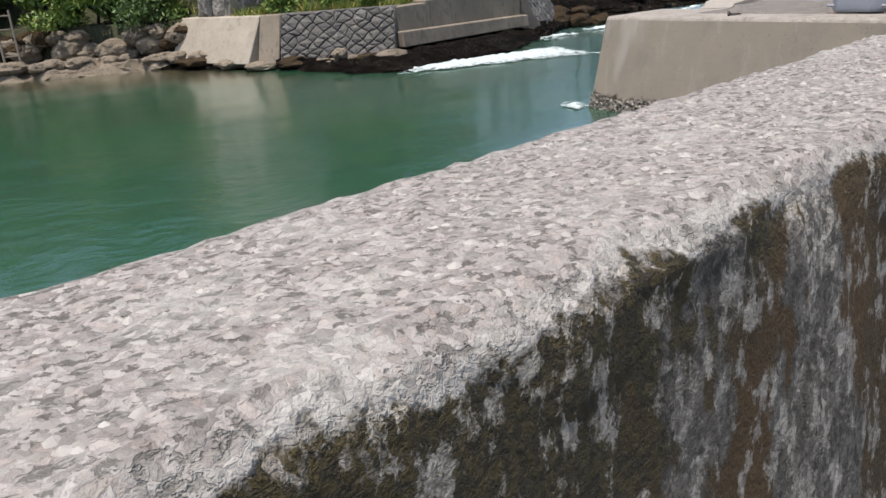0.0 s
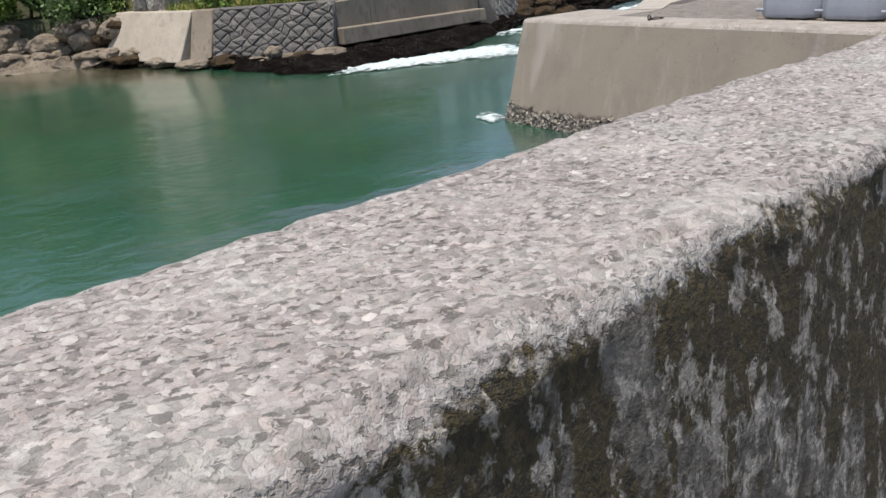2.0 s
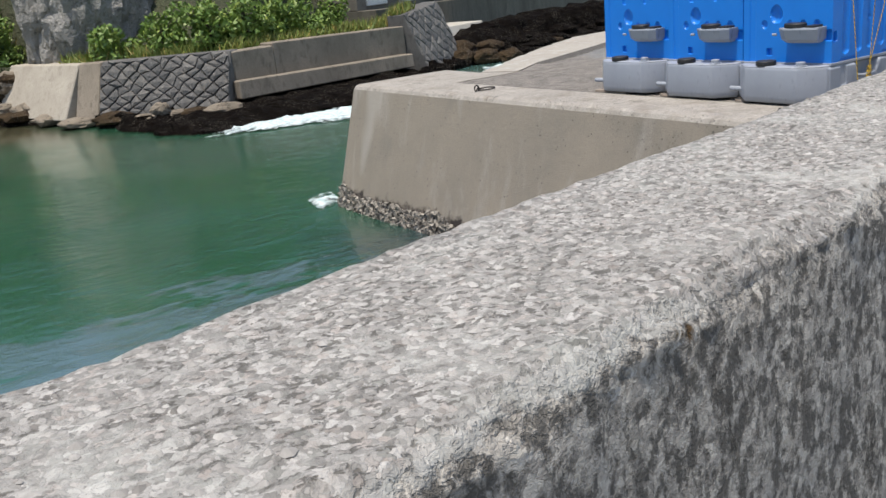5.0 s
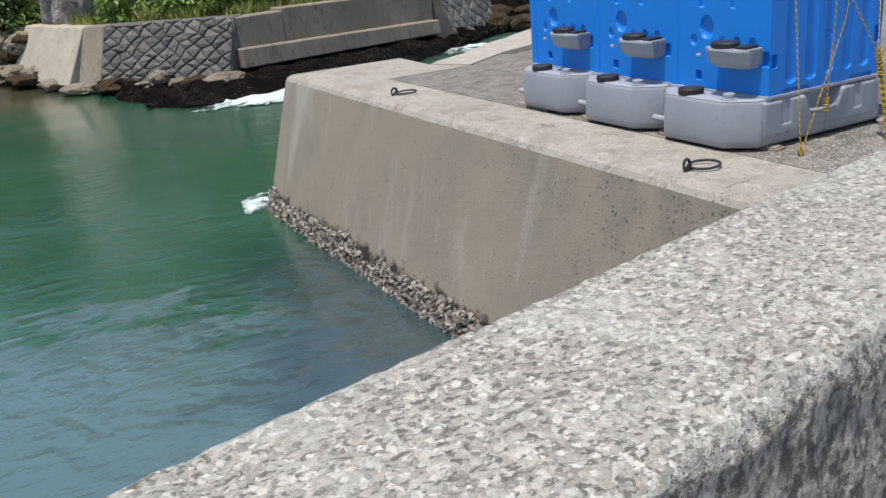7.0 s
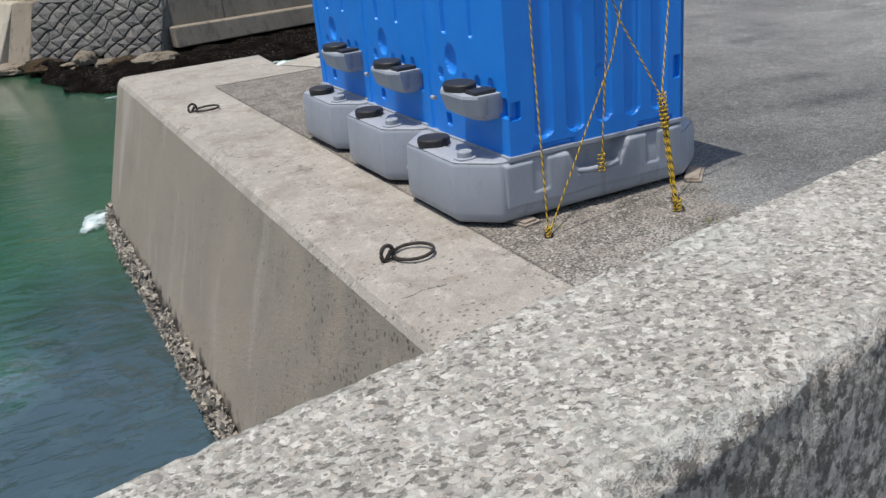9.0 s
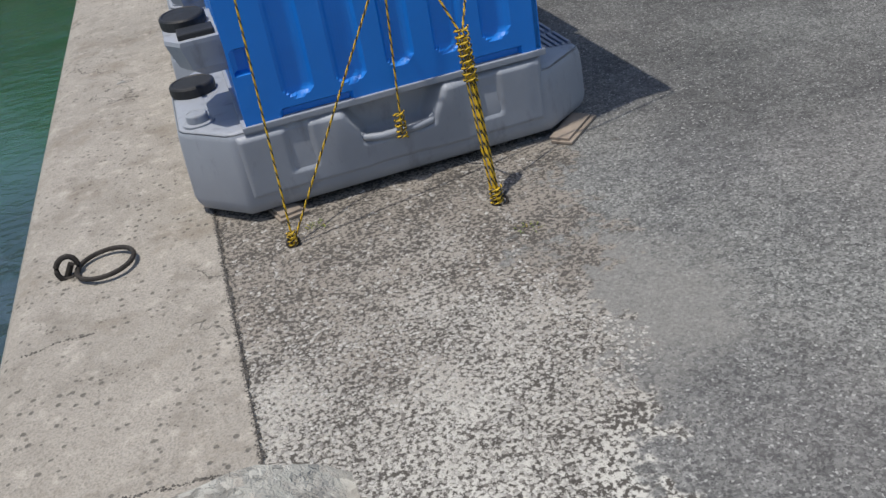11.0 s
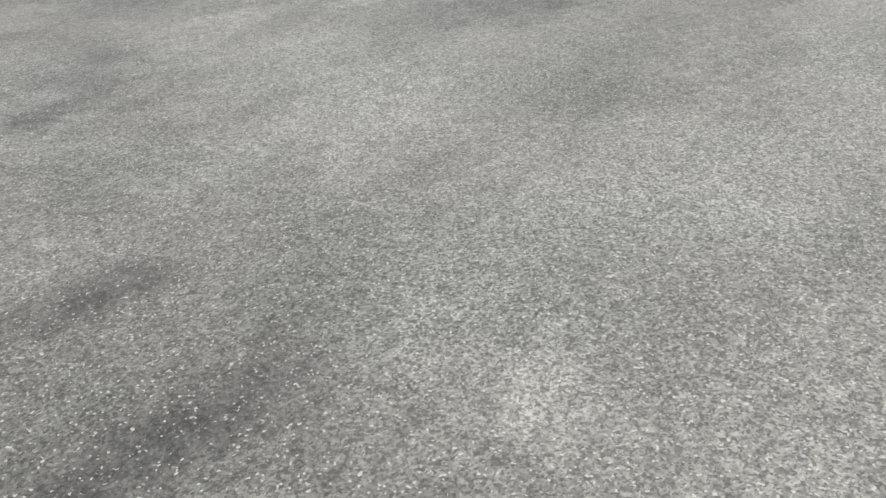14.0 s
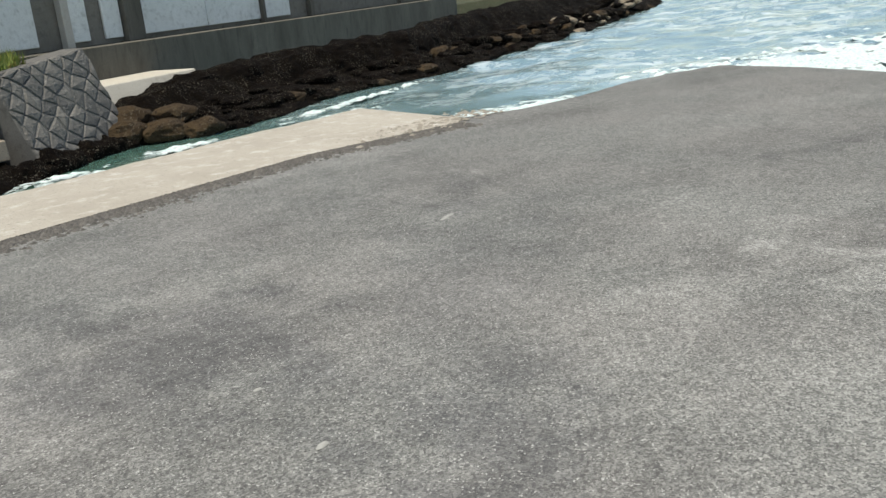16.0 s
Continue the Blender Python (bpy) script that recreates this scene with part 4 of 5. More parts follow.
stone_wall_b, quad_b = battered("wall_masonry_high", (9.45, 24.9), (12.35, 27.0), 0.35, 0.62, -1.95, 0.95, MORTAR, "grey cut-stone buttress laid diagonally above dark weed")
masonry(stone_wall_a, quad_a, 9, 5, 61)
masonry(stone_wall_b, quad_b, 6, 5, 62, 0.05)
TAN_APRON, _ = battered("wall_tan_apron", (12.0, 28.2), (17.0, 30.4), -0.5, -0.5, -1.2, 0.3, PALE, "low tan concrete apron at the stained quay", back=2.5)


def boathouse():
    """Stained concrete quay wall with pale panels between dark posts."""
    a, d = Vector((11.0, 30.65, 0)), Vector((0.92, 0.391, 0))
    n = Vector((d.y, -d.x, 0))
    home = thing("boathouse", "weathered boathouse of pale panels between stained concrete posts", "boathouse")
    def block(name, s0, s1, z0, z1, o0, o1, mat):
        bm = loft([[a + d * s + n * o + Vector((0, 0, z)) for s, o in ((s0, o1), (s1, o1), (s1, o0), (s0, o0))] for z in (z0, z1)])
        bmesh.ops.recalc_face_normals(bm, faces=bm.faces)
        bmesh.ops.bevel(bm, geom=list(bm.edges), offset=0.02, segments=1, affect="EDGES")
        part(name, bm, mat, home)
    block("plinth", 0, 30, -1.6, 0.45, -1.0, 0.9, STAINED)
    block("back_wall", 0, 30, 0.45, 4.2, -3.0, 0.0, SHADY)
    for s, w in ((0.6, 1.4), (3.22, 0.75), (4.6, 0.75), (6.25, 3.3), (9.58, 3.2), (13.0, 1.85)):
        block("panel", s, s + w, 0.6, 3.6, 0.0, 0.09, PANEL)
    for s, w in ((2.88, 0.3), (5.4, 0.8), (12.8, 0.18), (16.2, 0.3), (24.6, 2.2)):
        block("post", s, s + w, 0.45, 4.0, 0.0, 0.24, PALE if s < 3 else STAINED)
    block("roof", -0.3, 30.3, 4.2, 4.45, -3.3, 0.3, SHADY)


boathouse()


# ---- plants ----
def leaves(name, blobs, n, size, mats, seed, parent=None, flat=False):
    r = np.random.RandomState(seed)
    verts, faces = [], []
    total = sum(b[3] ** 2 for b in blobs)
    for bx, by, bz, br in blobs:
        for _ in range(int(n * br * br / total)):
            v = r.normal(size=3)
            v /= np.linalg.norm(v)
            q = br * (0.55 + 0.5 * r.rand() ** 0.6)
            c = np.array((bx, by, bz)) + v * q * np.array((1, 1, 0.8))
            s = size * (0.6 + 0.8 * r.rand())
            u = r.normal(size=3)
            u /= np.linalg.norm(u)
            w = np.cross(u, v + 0.5 * r.normal(size=3))
            w /= np.linalg.norm(w) + 1e-6
            b = len(verts)
            verts += [c - u * s, c + w * s * 0.42 + u * s * 0.1, c + u * s, c - w * s * 0.42 + u * s * 0.1]
            faces += [(b, b + 1, b + 2), (b, b + 2, b + 3)]
    ob = put_mesh(name, mesh_of(name, verts, faces, mats), parent)
    return ob


def tree(x, y, h, spread, mat, seed, label, leaf=0.2, n=1700):
    r = random.Random(seed)
    z = hill_z(x, y)
    home = thing("tree", label, "tree", group="trees on the far bank")
    home.location = (x, y, z)
    bm = bmesh.new()
    lean = Vector((r.uniform(-0.1, 0.1), r.uniform(-0.15, 0.05), 1))
    trunk = [Vector((0, 0, -0.3)) + lean * (h * 0.75 * k / 6) + Vector((r.uniform(-.08, .08), r.uniform(-.08, .08), 0)) for k in range(7)]
    tube(bm, trunk, [0.2 * h / 7 * (1 - 0.12 * k) for k in range(7)], 7)
    tips = []
    for k in range(7):
        p = trunk[2 + k % 5]
        a = r.uniform(0, 6.28)
        tip = p + Vector((math.cos(a) * spread * 0.75, math.sin(a) * spread * 0.75, r.uniform(0.1, 0.3) * h))
        tube(bm, [p, (p + tip) / 2 + Vector((0, 0, 0.15)), tip], [0.07, 0.05, 0.025], 5)
        tips.append(tip)
    part("trunk", bm, BARK, home)
    blobs = [(t.x, t.y, t.z, spread * r.uniform(0.35, 0.6)) for t in tips]
    blobs += [(r.uniform(-.5, .5) * spread, r.uniform(-.5, .5) * spread, h * r.uniform(0.25, 0.95), spread * r.uniform(0.35, 0.65)) for _ in range(6)]
    leaves("crown", blobs, n, leaf, mat, seed, home)


r = random.Random(5)
k = 0
for x, off in [(-12, 2.0), (-9.5, 1.6), (-7.6, 1.2), (-5.6, 1.3), (-4.1, 1.0), (-3.0, 1.4), (-10, 5), (-6, 5), (-2.5, 6), (1.5, 7), (5, 7.5), (9, 8), (-15, 4), (-8, 9), (-3, 10), (3, 11), (8, 12), (13, 12), (18, 12), (24, 13), (-20, 6), (-14, 9), (30, 13), (37, 13)]:
    k += 1
    tree(x + r.uniform(-.4, .4), bank_y(x) + off, r.uniform(4.5, 6.5) if off > 3 else r.uniform(2.6, 3.6), r.uniform(2.2, 2.9) if off > 3 else r.uniform(1.2, 1.6), LEAF if k % 3 else DARK_LEAF, 100 + k, "leafy green tree on the wooded bank" if off > 3 else "low leafy bush over the rocky shore", 0.24 if off > 3 else 0.17)

for q, (x, off, h) in enumerate([(1.6, 1.5, 1.5), (2.6, 1.3, 1.4), (3.7, 1.2, 1.6), (4.9, 1.4, 1.3), (6.1, 1.2, 1.2), (7.2, 1.4, 1.3), (0.2, 1.2, 1.0), (-2.2, 1.0, 1.4)]):
    tree(x, bank_y(x) + off, h, 0.75, LEAF, 300 + q, "low leafy bush over the channel wall", 0.085, 1900)

for q, x in enumerate((-8.3, -5.6, -3.0)):
    tree(x, bank_y(x) - 0.15, 1.1, 0.8 + 0.15 * (q % 3), LEAF if q % 2 else DARK_LEAF, 340 + q, "low shrub hanging over the bank rocks", 0.09, 1500)

cliff = boulder("rock_face", (0.7, 29.2, 1.2), (1.7, 1.2, 3.6), CLIFF, 5, label="grey bare rock face rising behind the masonry", category="cliff")
boulder("rock_face", (-0.6, 30.2, 1.8), (1.0, 1.2, 3.4), CLIFF, 9, label="grey bare rock face rising behind the masonry", category="cliff")


def grass_tufts():
    r = np.random.RandomState(8)
    verts, faces = [], []
    for _ in range(9000):
        x = r.uniform(-2.4, 12.5)
        y = bank_y(x) + 0.15 + 2.6 * r.rand() ** 1.5 + (0.9 if x < -1 else 0)
        z = hill_z(x, y)
        if noise.noise((x * 0.9, y * 0.9, 2)) < -0.12:
            continue
        h = r.uniform(0.12, 0.5)
        a = r.rand() * 6.28
        u = np.array((math.cos(a), math.sin(a), 0)) * 0.035
        lean = r.normal(size=2) * 0.14
        b = len(verts)
        verts += [(x - u[0], y - u[1], z), (x + u[0], y + u[1], z), (x + lean[0], y + lean[1], z + h)]
        faces.append((b, b + 1, b + 2))
    for _ in range(420):
        q, back, h, a = 0.42 * r.rand(), r.uniform(0.12, 0.55), r.uniform(0.12, 0.42), r.rand() * 6.28
        x, y, z = 9.45 + 2.9 * q - 0.586 * back, 24.9 + 2.1 * q + 0.81 * back, 0.34 + 0.27 * q
        lean = r.normal(size=2) * 0.12
        b = len(verts)
        verts += [(x - 0.03 * math.cos(a), y - 0.03 * math.sin(a), z), (x + 0.03 * math.cos(a), y + 0.03 * math.sin(a), z), (x + lean[0], y + lean[1], z + h)]
        faces.append((b, b + 1, b + 2))
    tagged(new("grass", mesh_of("grass", verts, faces, GRASS)), "sunlit grass along the top of the bank", "grass", kind="stuff")


grass_tufts()


def ladder():
    home = thing("ladder", "short grey metal ladder leaning on the rocks", "ladder")
    home.location = (-7.4, 34.9, -1.3)
    for s in (-0.28, 0.28):
        part("rail", tube(bmesh.new(), [(s, 0, 0), (s, 0.35, 2.0)], 0.045, 6), GREY, home)
    for q in range(4):
        part("rung", tube(bmesh.new(), [(-0.28, 0.1 + 0.07 * q, 0.5 * q + 0.3), (0.28, 0.1 + 0.07 * q, 0.5 * q + 0.3)], 0.03, 6), GREY, home)


ladder()


# ---- foam where the current breaks ----
def foam_patch(pts, seed, dense=0.09, up=0.05, ragged=1.0):
    """A lumpy sheet of foam inside a plan quad, thin towards its rim."""
    r = np.random.RandomState(seed)
    p = [np.array(q, float) for q in pts]
    nu = max(6, int(np.linalg.norm(p[1] - p[0]) / dense))
    nv = max(4, int(np.linalg.norm(p[3] - p[0]) / dense))
    verts, faces, keep = [], [], {}
    for j in range(nv + 1):
        for i in range(nu + 1):
            u, v = i / nu, j / nv
            q = (p[0] * (1 - u) + p[1] * u) * (1 - v) + (p[3] * (1 - u) + p[2] * u) * v
            rim = min(u * 3, (1 - u) * 3, v * 1.6, (1 - v) * 1.6, 1)
            f = rim + ragged * (0.9 * noise.noise((q[0] * 2.2, q[1] * 2.2, seed)) + 0.4 * noise.noise((q[0] * 7, q[1] * 7, seed)))
            keep[i, j] = f > 0.12
            verts.append((q[0], q[1], WATER_Z + 0.012 + up * max(0, f - 0.1) * (0.7 + 0.5 * noise.noise((q[0] * 5, q[1] * 5, 1)))))
    for j in range(nv):
        for i in range(nu):
            if keep[i, j] and keep[i + 1, j] and keep[i + 1, j + 1] and keep[i, j + 1]:
                faces.append((j * (nu + 1) + i, j * (nu + 1) + i + 1, (j + 1) * (nu + 1) + i + 1, (j + 1) * (nu + 1) + i))
    ob = new("foam", mesh_of("foam", verts, faces, FOAM, smooth=True))
    tagged(ob, "white foam where the current breaks", "foam", kind="stuff")


foam_patch([(-0.45, 19.65), (6.2, 17.0), (7.6, 20.9), (1.0, 20.75)], 1, 0.08, 0.24, 0.25)
foam_patch([(-1.75, 10.2), (-1.15, 10.41), (-0.85, 11.5), (-1.5, 11.3)], 2, 0.05, 0.1, 0.4)
foam_patch([(9.6, 11.25), (12.6, 11.05), (12.7, 12.0), (9.4, 12.8)], 3, 0.06, 0.1)
foam_patch([(12.2, 11.1), (16.6, 10.6), (17.5, 13.0), (12.5, 13.6)], 4, 0.07, 0.12)
foam_patch([(13.8, 5.0), (16.5, 4.0), (17.5, 12.0), (14.4, 11.0)], 5, 0.07, 0.12)
foam_patch([(5.0, 12.6), (10.4, 13.3), (10.6, 14.0), (5.0, 13.3)], 6, 0.08, 0.1)
foam_patch([(8.3, 22.4), (11.0, 23.0), (11.2, 23.9), (8.6, 23.5)], 9, 0.08, 0.1)
foam_patch([(11.8, 23.3), (14.2, 23.6), (14.2, 24.5), (11.8, 24.3)], 10, 0.08, 0.13, 0.6)
foam_patch([(14.0, 22.0), (19.0, 23.8), (19.0, 24.8), (14.0, 23.6)], 12, 0.1, 0.09)
foam_patch([(17.6, 18.6), (22.0, 18.0), (22.2, 20.2), (18.0, 20.9)], 11, 0.1, 0.14, 0.6)
foam_patch([(22, 12), (34, 9), (38, 19), (24, 22)], 7, 0.2, 0.22)
foam_patch([(15.5, 24.0), (24, 27.2), (24, 27.9), (15.5, 24.9)], 8, 0.1, 0.12)


# ---- oysters on the quay face ----
def oysters():
    r = np.random.RandomState(4)
    verts, faces = [], []
    for _ in range(6800):
        y = r.uniform(0.4, 10.4)
        q = r.rand() ** 1.3
        z = -1.83 + 0.36 * q * (0.75 + 0.5 * noise.noise((y * 1.6, 0, 3)))
        x = -0.87 + 0.0126 * y - 0.1 - 0.64 * (-0.06 - z) / 2.44 - 0.012
        s = 0.014 + 0.05 * r.rand() ** 1.5
        d = r.normal(size=3)
        d[0] = -abs(d[0]) - 0.3
        d /= np.linalg.norm(d)
        u = np.cross(d, r.normal(size=3))
        u /= np.linalg.norm(u)
        w = np.cross(d, u)
        b = len(verts)
        c = np.array((x, y, z))
        verts += [c + u * s, c + w * s * 0.6, c - u * s, c - w * s * 0.6, c + d * s * 1.1 + u * s * 0.4]
        faces += [(b, b + 1, b + 4), (b + 1, b + 2, b + 4), (b + 2, b + 3, b + 4), (b + 3, b, b + 4)]
    tagged(new("oysters", mesh_of("oysters", verts, faces, SHELL)), "crust of pale oyster shells along the quay's waterline", "oysters", kind="stuff")


oysters()


# ---- portable toilets ----
def flat_dent(y, z, cy, cz, ry, rz):
    q = ((y - cy) / ry) ** 2 + ((z - cz) / rz) ** 2
    return max(0.0, 1 - q) ** 0.5 if q < 1 else 0.0


def slot(y, z, y0, y1, z0, z1):
    return 1.0 if y0 < y < y1 and z0 < z < z1 else 0.0


def back_depth(y, z):
    """Relief of the channel-side panel, across y and up z."""
    d = -0.035 * flat_dent(y, z, 0.60, 0.83, 0.065, 0.085)
    for cy in (0.17, 0.31, 0.45, 0.73):
        d -= 0.02 * flat_dent(y, z, cy, 0.735, 0.032, 0.04)
    d -= 0.03 * slot(y, z, 0.02, 0.085, 0.59, 0.69)
    d -= 0.03 * slot(y, z, 0.64, 0.7, 0.44, 0.51)
    d -= 0.016 * slot(y, z, 0.34, 0.37, 0.97, 3)
    d -= 0.02 * slot(y, z, 0.635, 0.68, 0.97, 3)
    d -= 0.012 * slot(y, z, 0.83, 0.9, 0.36, 3)
    return d


def flute(x, z, cx, cz, rx, rz):
    """An upright channel that ends in a round scoop at cz."""
    u = (x - cx) / rx
    v = max(0.0, (cz - z) / rz)
    return max(0.0, 1 - u * u - v * v) ** 0.5


def side_depth(x, z):
    """Relief of the long side panel, across x and up z."""
    d = 0.0
    for cx in (0.28, 0.48, 0.67, 0.86, 1.05):
        d -= 0.024 * flute(x, z, cx, 0.485 + 0.02 * (cx > 0.6), 0.055, 0.04)
    d -= 0.012 * flat_dent(x, z, 0.66, 0.74, 0.05, 0.03)
    d -= 0.02 * slot(x, z, 0.2, 0.47, 0.375, 0.405)
    d -= 0.02 * slot(x, z, 0.9, 1.14, 0.375, 0.405)
    d -= 0.03 * slot(x, z, 0.075, 0.13, 0.57, 0.66)
    d -= 0.03 * slot(x, z, 1.155, 1.2, 0.62, 0.74)
    return d


def smooth(v, a, b):
    q = min(1.0, max(0.0, (v - a) / (b - a)))
    return q * q * (3 - 2 * q)


def tank_depth(x, z):
    """Relief of the tank's long side: a handle recess between swollen shoulders, and two shallow pockets."""
    wide = 0.155 + 0.055 * smooth(z, 0.22, 0.36)
    recess = smooth(wide - abs(x - 0.61), 0.0, 0.05) * smooth(z, 0.2, 0.228)
    d = -0.085 * recess
    swell = smooth(0.3 - abs(x - 0.61), 0.0, 0.08) * (1 - recess)
    d += 0.012 * swell * smooth(z, 0.08, 0.3)
    for c, w in ((0.235, 0.055), (0.99, 0.05)):
        d -= 0.016 * smooth(w - abs(x - c), 0.0, 0.02) * smooth(z, 0.165, 0.18)
    d -= 0.014 * smooth(0.14 - abs(x - 0.61), 0.0, 0.06) * smooth(0.12 - z, 0.0, 0.03)
    rim = min(x - 0.0, 1.22 - x, z - 0.085, 0.356 - z)
    return d - 0.03 * (1 - smooth(rim, 0.0, 0.022))


def panel_mesh(name, a0, a1, z0, z1, depth, place, mat, fine=0.011, top=1.35, soft=False):
    na = int((a1 - a0) / fine)
    zs = list(np.arange(z0, top, fine)) + list(np.linspace(top, z1, 6))
    verts, faces = [], []
    for z in zs:
        for i in range(na + 1):
            a = a0 + (a1 - a0) * i / na
            verts.append(place(a, z, depth(a, z)))
    for j in range(len(zs) - 1):
        for i in range(na):
            q = j * (na + 1) + i
            faces.append((q, q + 1, q + na + 2, q + na + 1))
    return mesh_of(name, verts, faces, mat, smooth=soft)


def toilet():
    home = thing("portable_toilet", "blue plastic portable toilet on a grey moulded waste tank", "portable toilet", group="row of portable toilets")
    foot, top = 0.025, 0.37
    def outline(s, notch=0.0):
        pts = [(-0.2 + s, 0.2), (-0.01, s), (0.37, s)]
        if notch:
            pts += [(0.39, s + notch), (0.83, s + notch)]
        else:
            pts += [(0.39, s), (0.83, s)]
        pts += [(0.85, s), (1.24, s), (1.465 - s, 0.17), (1.465 - s, 0.8), (1.24, 0.97 - s), (-0.01, 0.97 - s), (-0.2 + s, 0.77)]
        return pts
    rings = []
    for s, z, nt in ((0.03, foot, 0), (0.008, foot + 0.03, 0), (0.0, foot + 0.06, 0), (0.004, 0.2, 0), (0.004, 0.205, 0.1), (0.012, top - 0.02, 0.1), (0.03, top, 0.09)):
        ring = []
        for x, y in outline(s, nt):
            lower = z - (0.07 if (x > 1.2 and z > 0.3) else 0.0)
            if 0.45 < x < 0.8 and z < 0.1 and y < 0.1:
                lower += 0.045
            ring.append((x, y, lower))
        rings.append(ring)
    bm = loft(rings)
    bmesh.ops.recalc_face_normals(bm, faces=bm.faces)
    sharp = [e for e in bm.edges if len(e.link_faces) == 2 and e.calc_face_angle() > 0.35]
    bmesh.ops.bevel(bm, geom=sharp, offset=0.016, segments=3, affect="EDGES", profile=0.5)
    part("tank", bm, TANK, home, "grey moulded waste tank", True)
    put_mesh("tank_side", panel_mesh("tank_side", 0.0, 1.22, 0.085, 0.356, tank_depth, lambda a, z, d: (a, -0.006 - d, z), TANK, 0.01, 0.35, True), home)
    part("carry_handle", tube(bmesh.new(), [(0.45, 0.03, 0.24), (0.48, 0.0, 0.222), (0.54, -0.008, 0.216), (0.68, -0.008, 0.216), (0.74, 0.0, 0.222), (0.77, 0.03, 0.24)], 0.015, 10), TANK, home, smooth=True)
    part("filler_cap", from_disc((-0.09, 0.6, top), 0.094, 0.045), BLACK, home, "black screw cap")
    bm = from_disc((-0.1, 0.1 + 0.12, top - 0.003), 0.062, 0.012)
    part("drain_seat", bm, TANK, home)
    part("drain_cap", from_disc((-0.1, 0.22, top + 0.005), 0.042, 0.035), TANK, home)
    part("pipe_stub", tube(bmesh.new(), [(-0.06, 0.88, 0.13), (-0.06, 1.03, 0.13)], 0.024, 10), TANK, home, "grey connecting pipe")
    part("base_trim", box(bmesh.new(), 0.045, 0.002, top - 0.012, 1.24, 0.968, top + 0.012, 0.004), TANK, home)
    z0, z1 = top + 0.012, 2.3
    body = put_mesh("back_panel", panel_mesh("back_panel", 0.012, 0.97, z0, z1, back_depth, lambda a, z, d: (0.06 - d, a, z), BLUE), home, "bright blue moulded panel")
    body.data.flip_normals()
    put_mesh("side_panel", panel_mesh("side_panel", 0.06, 1.225, z0, z1, side_depth, lambda a, z, d: (a, 0.012 - d, z), BLUE), home, "bright blue moulded panel")
    put_mesh("side_panel", mesh_of("far_side", [(0.06, 0.97, z0), (1.225, 0.97, z0), (1.225, 0.97, z1), (0.06, 0.97, z1)], [(0, 3, 2, 1)], BLUE), home)
    part("door", box(bmesh.new(), 1.2, 0.012, z0, 1.225, 0.968, z1, 0.004), BLUE, home, "blue entrance door")
    part("core", box(bmesh.new(), 0.12, 0.07, z0, 1.18, 0.92, z1 - 0.02), BLUE, home)
    part("roof", box(bmesh.new(), 0.0, -0.005, z1, 1.33, 0.982, z1 + 0.09, 0.03), PANEL, home, "pale moulded roof")
    for q in range(7):
        x = 1.255 + 0.027 * q
        for y in (0.2, 0.395, 0.59):
            part("step_slat", box(bmesh.new(), x, y, top - 0.078, x + 0.013, y + 0.17, top - 0.058, 0.003), TANK, home)
    # hand basin on the channel side
    rings = []
    for sx, sy, z in ((0.6, 0.8, 0.575), (0.86, 0.94, 0.61), (1.0, 1.0, 0.70), (0.98, 1.0, 0.715)):
        rings.append([(0.07 - 0.2 * sx * q[0], 0.27 + 0.2 * sy * q[1], z) for q in ((0, -1), (0.75, -1), (1.0, -0.6), (1.0, 0.6), (0.75, 1), (0, 1))])
    bm = loft(rings)
    bmesh.ops.recalc_face_normals(bm, faces=bm.faces)
    basin = part("basin", bm, TANK, home, "grey hand basin bracket")
    part("basin_lid", from_disc((-0.045, 0.32, 0.715), 0.085, 0.042, 1.25), BLACK, basin, "black round lid")
    part("basin_hinge", box(bmesh.new(), -0.08, 0.1, 0.71, 0.05, 0.2, 0.735, 0.006), BLACK, basin)
    part("basin_knob", tube(bmesh.new(), [(-0.12, 0.47, 0.66), (-0.12, 0.51, 0.66)], 0.012, 8), TANK, basin)
    return home


def from_disc(c, r, h, stretch=1.0, n=28):
    rings = []
    for f, z in ((0.97, 0), (1.0, 0.15), (1.0, 0.8), (0.95, 0.95), (0.86, 1.0), (0.8, 0.93)):
        rings.append([(c[0] + r * f * math.cos(2 * math.pi * k / n), c[1] + r * f * stretch * math.sin(2 * math.pi * k / n), c[2] + h * z) for k in range(n)])
    bm = loft(rings)
    bmesh.ops.recalc_face_normals(bm, faces=bm.faces)
    return bm


first = toilet()
first.matrix_basis = pose(0, 2.98, 0)
copy_thing(first, pose(0.03, 3.97, 0))
copy_thing(first, pose(0.07, 4.96, 0))


# timbers under the tanks
def timber(x, y, l, w, turn, z=0.0):
    bm = box(bmesh.new(), -l / 2, -w / 2, 0.001, l / 2, w / 2, 0.014, 0.003)
    box(bm, -l / 2 + 0.01, -w / 2 + 0.016, 0.0135, l / 2 - 0.02, w / 2 + 0.01, 0.026, 0.003)
    ob = from_bm("timber", bm, TIMBER)
    ob.matrix_basis = pose(x, y, z, 0, 0, turn)
    tagged(ob, "pale weathered timber packing under a waste tank", "timber", "packing timbers")


for k in range(3):
    timber(1.335, 3.0 + 0.99 * k, 0.27, 0.09, 43)
    timber(0.12, 3.03 + 0.99 * k, 0.12, 0.2, 12)
    timber(-0.02, 3.7 + 0.99 * k, 0.1, 0.5, 0)
    timber(1.2, 3.7 + 0.99 * k, 0.1, 0.3, 0)


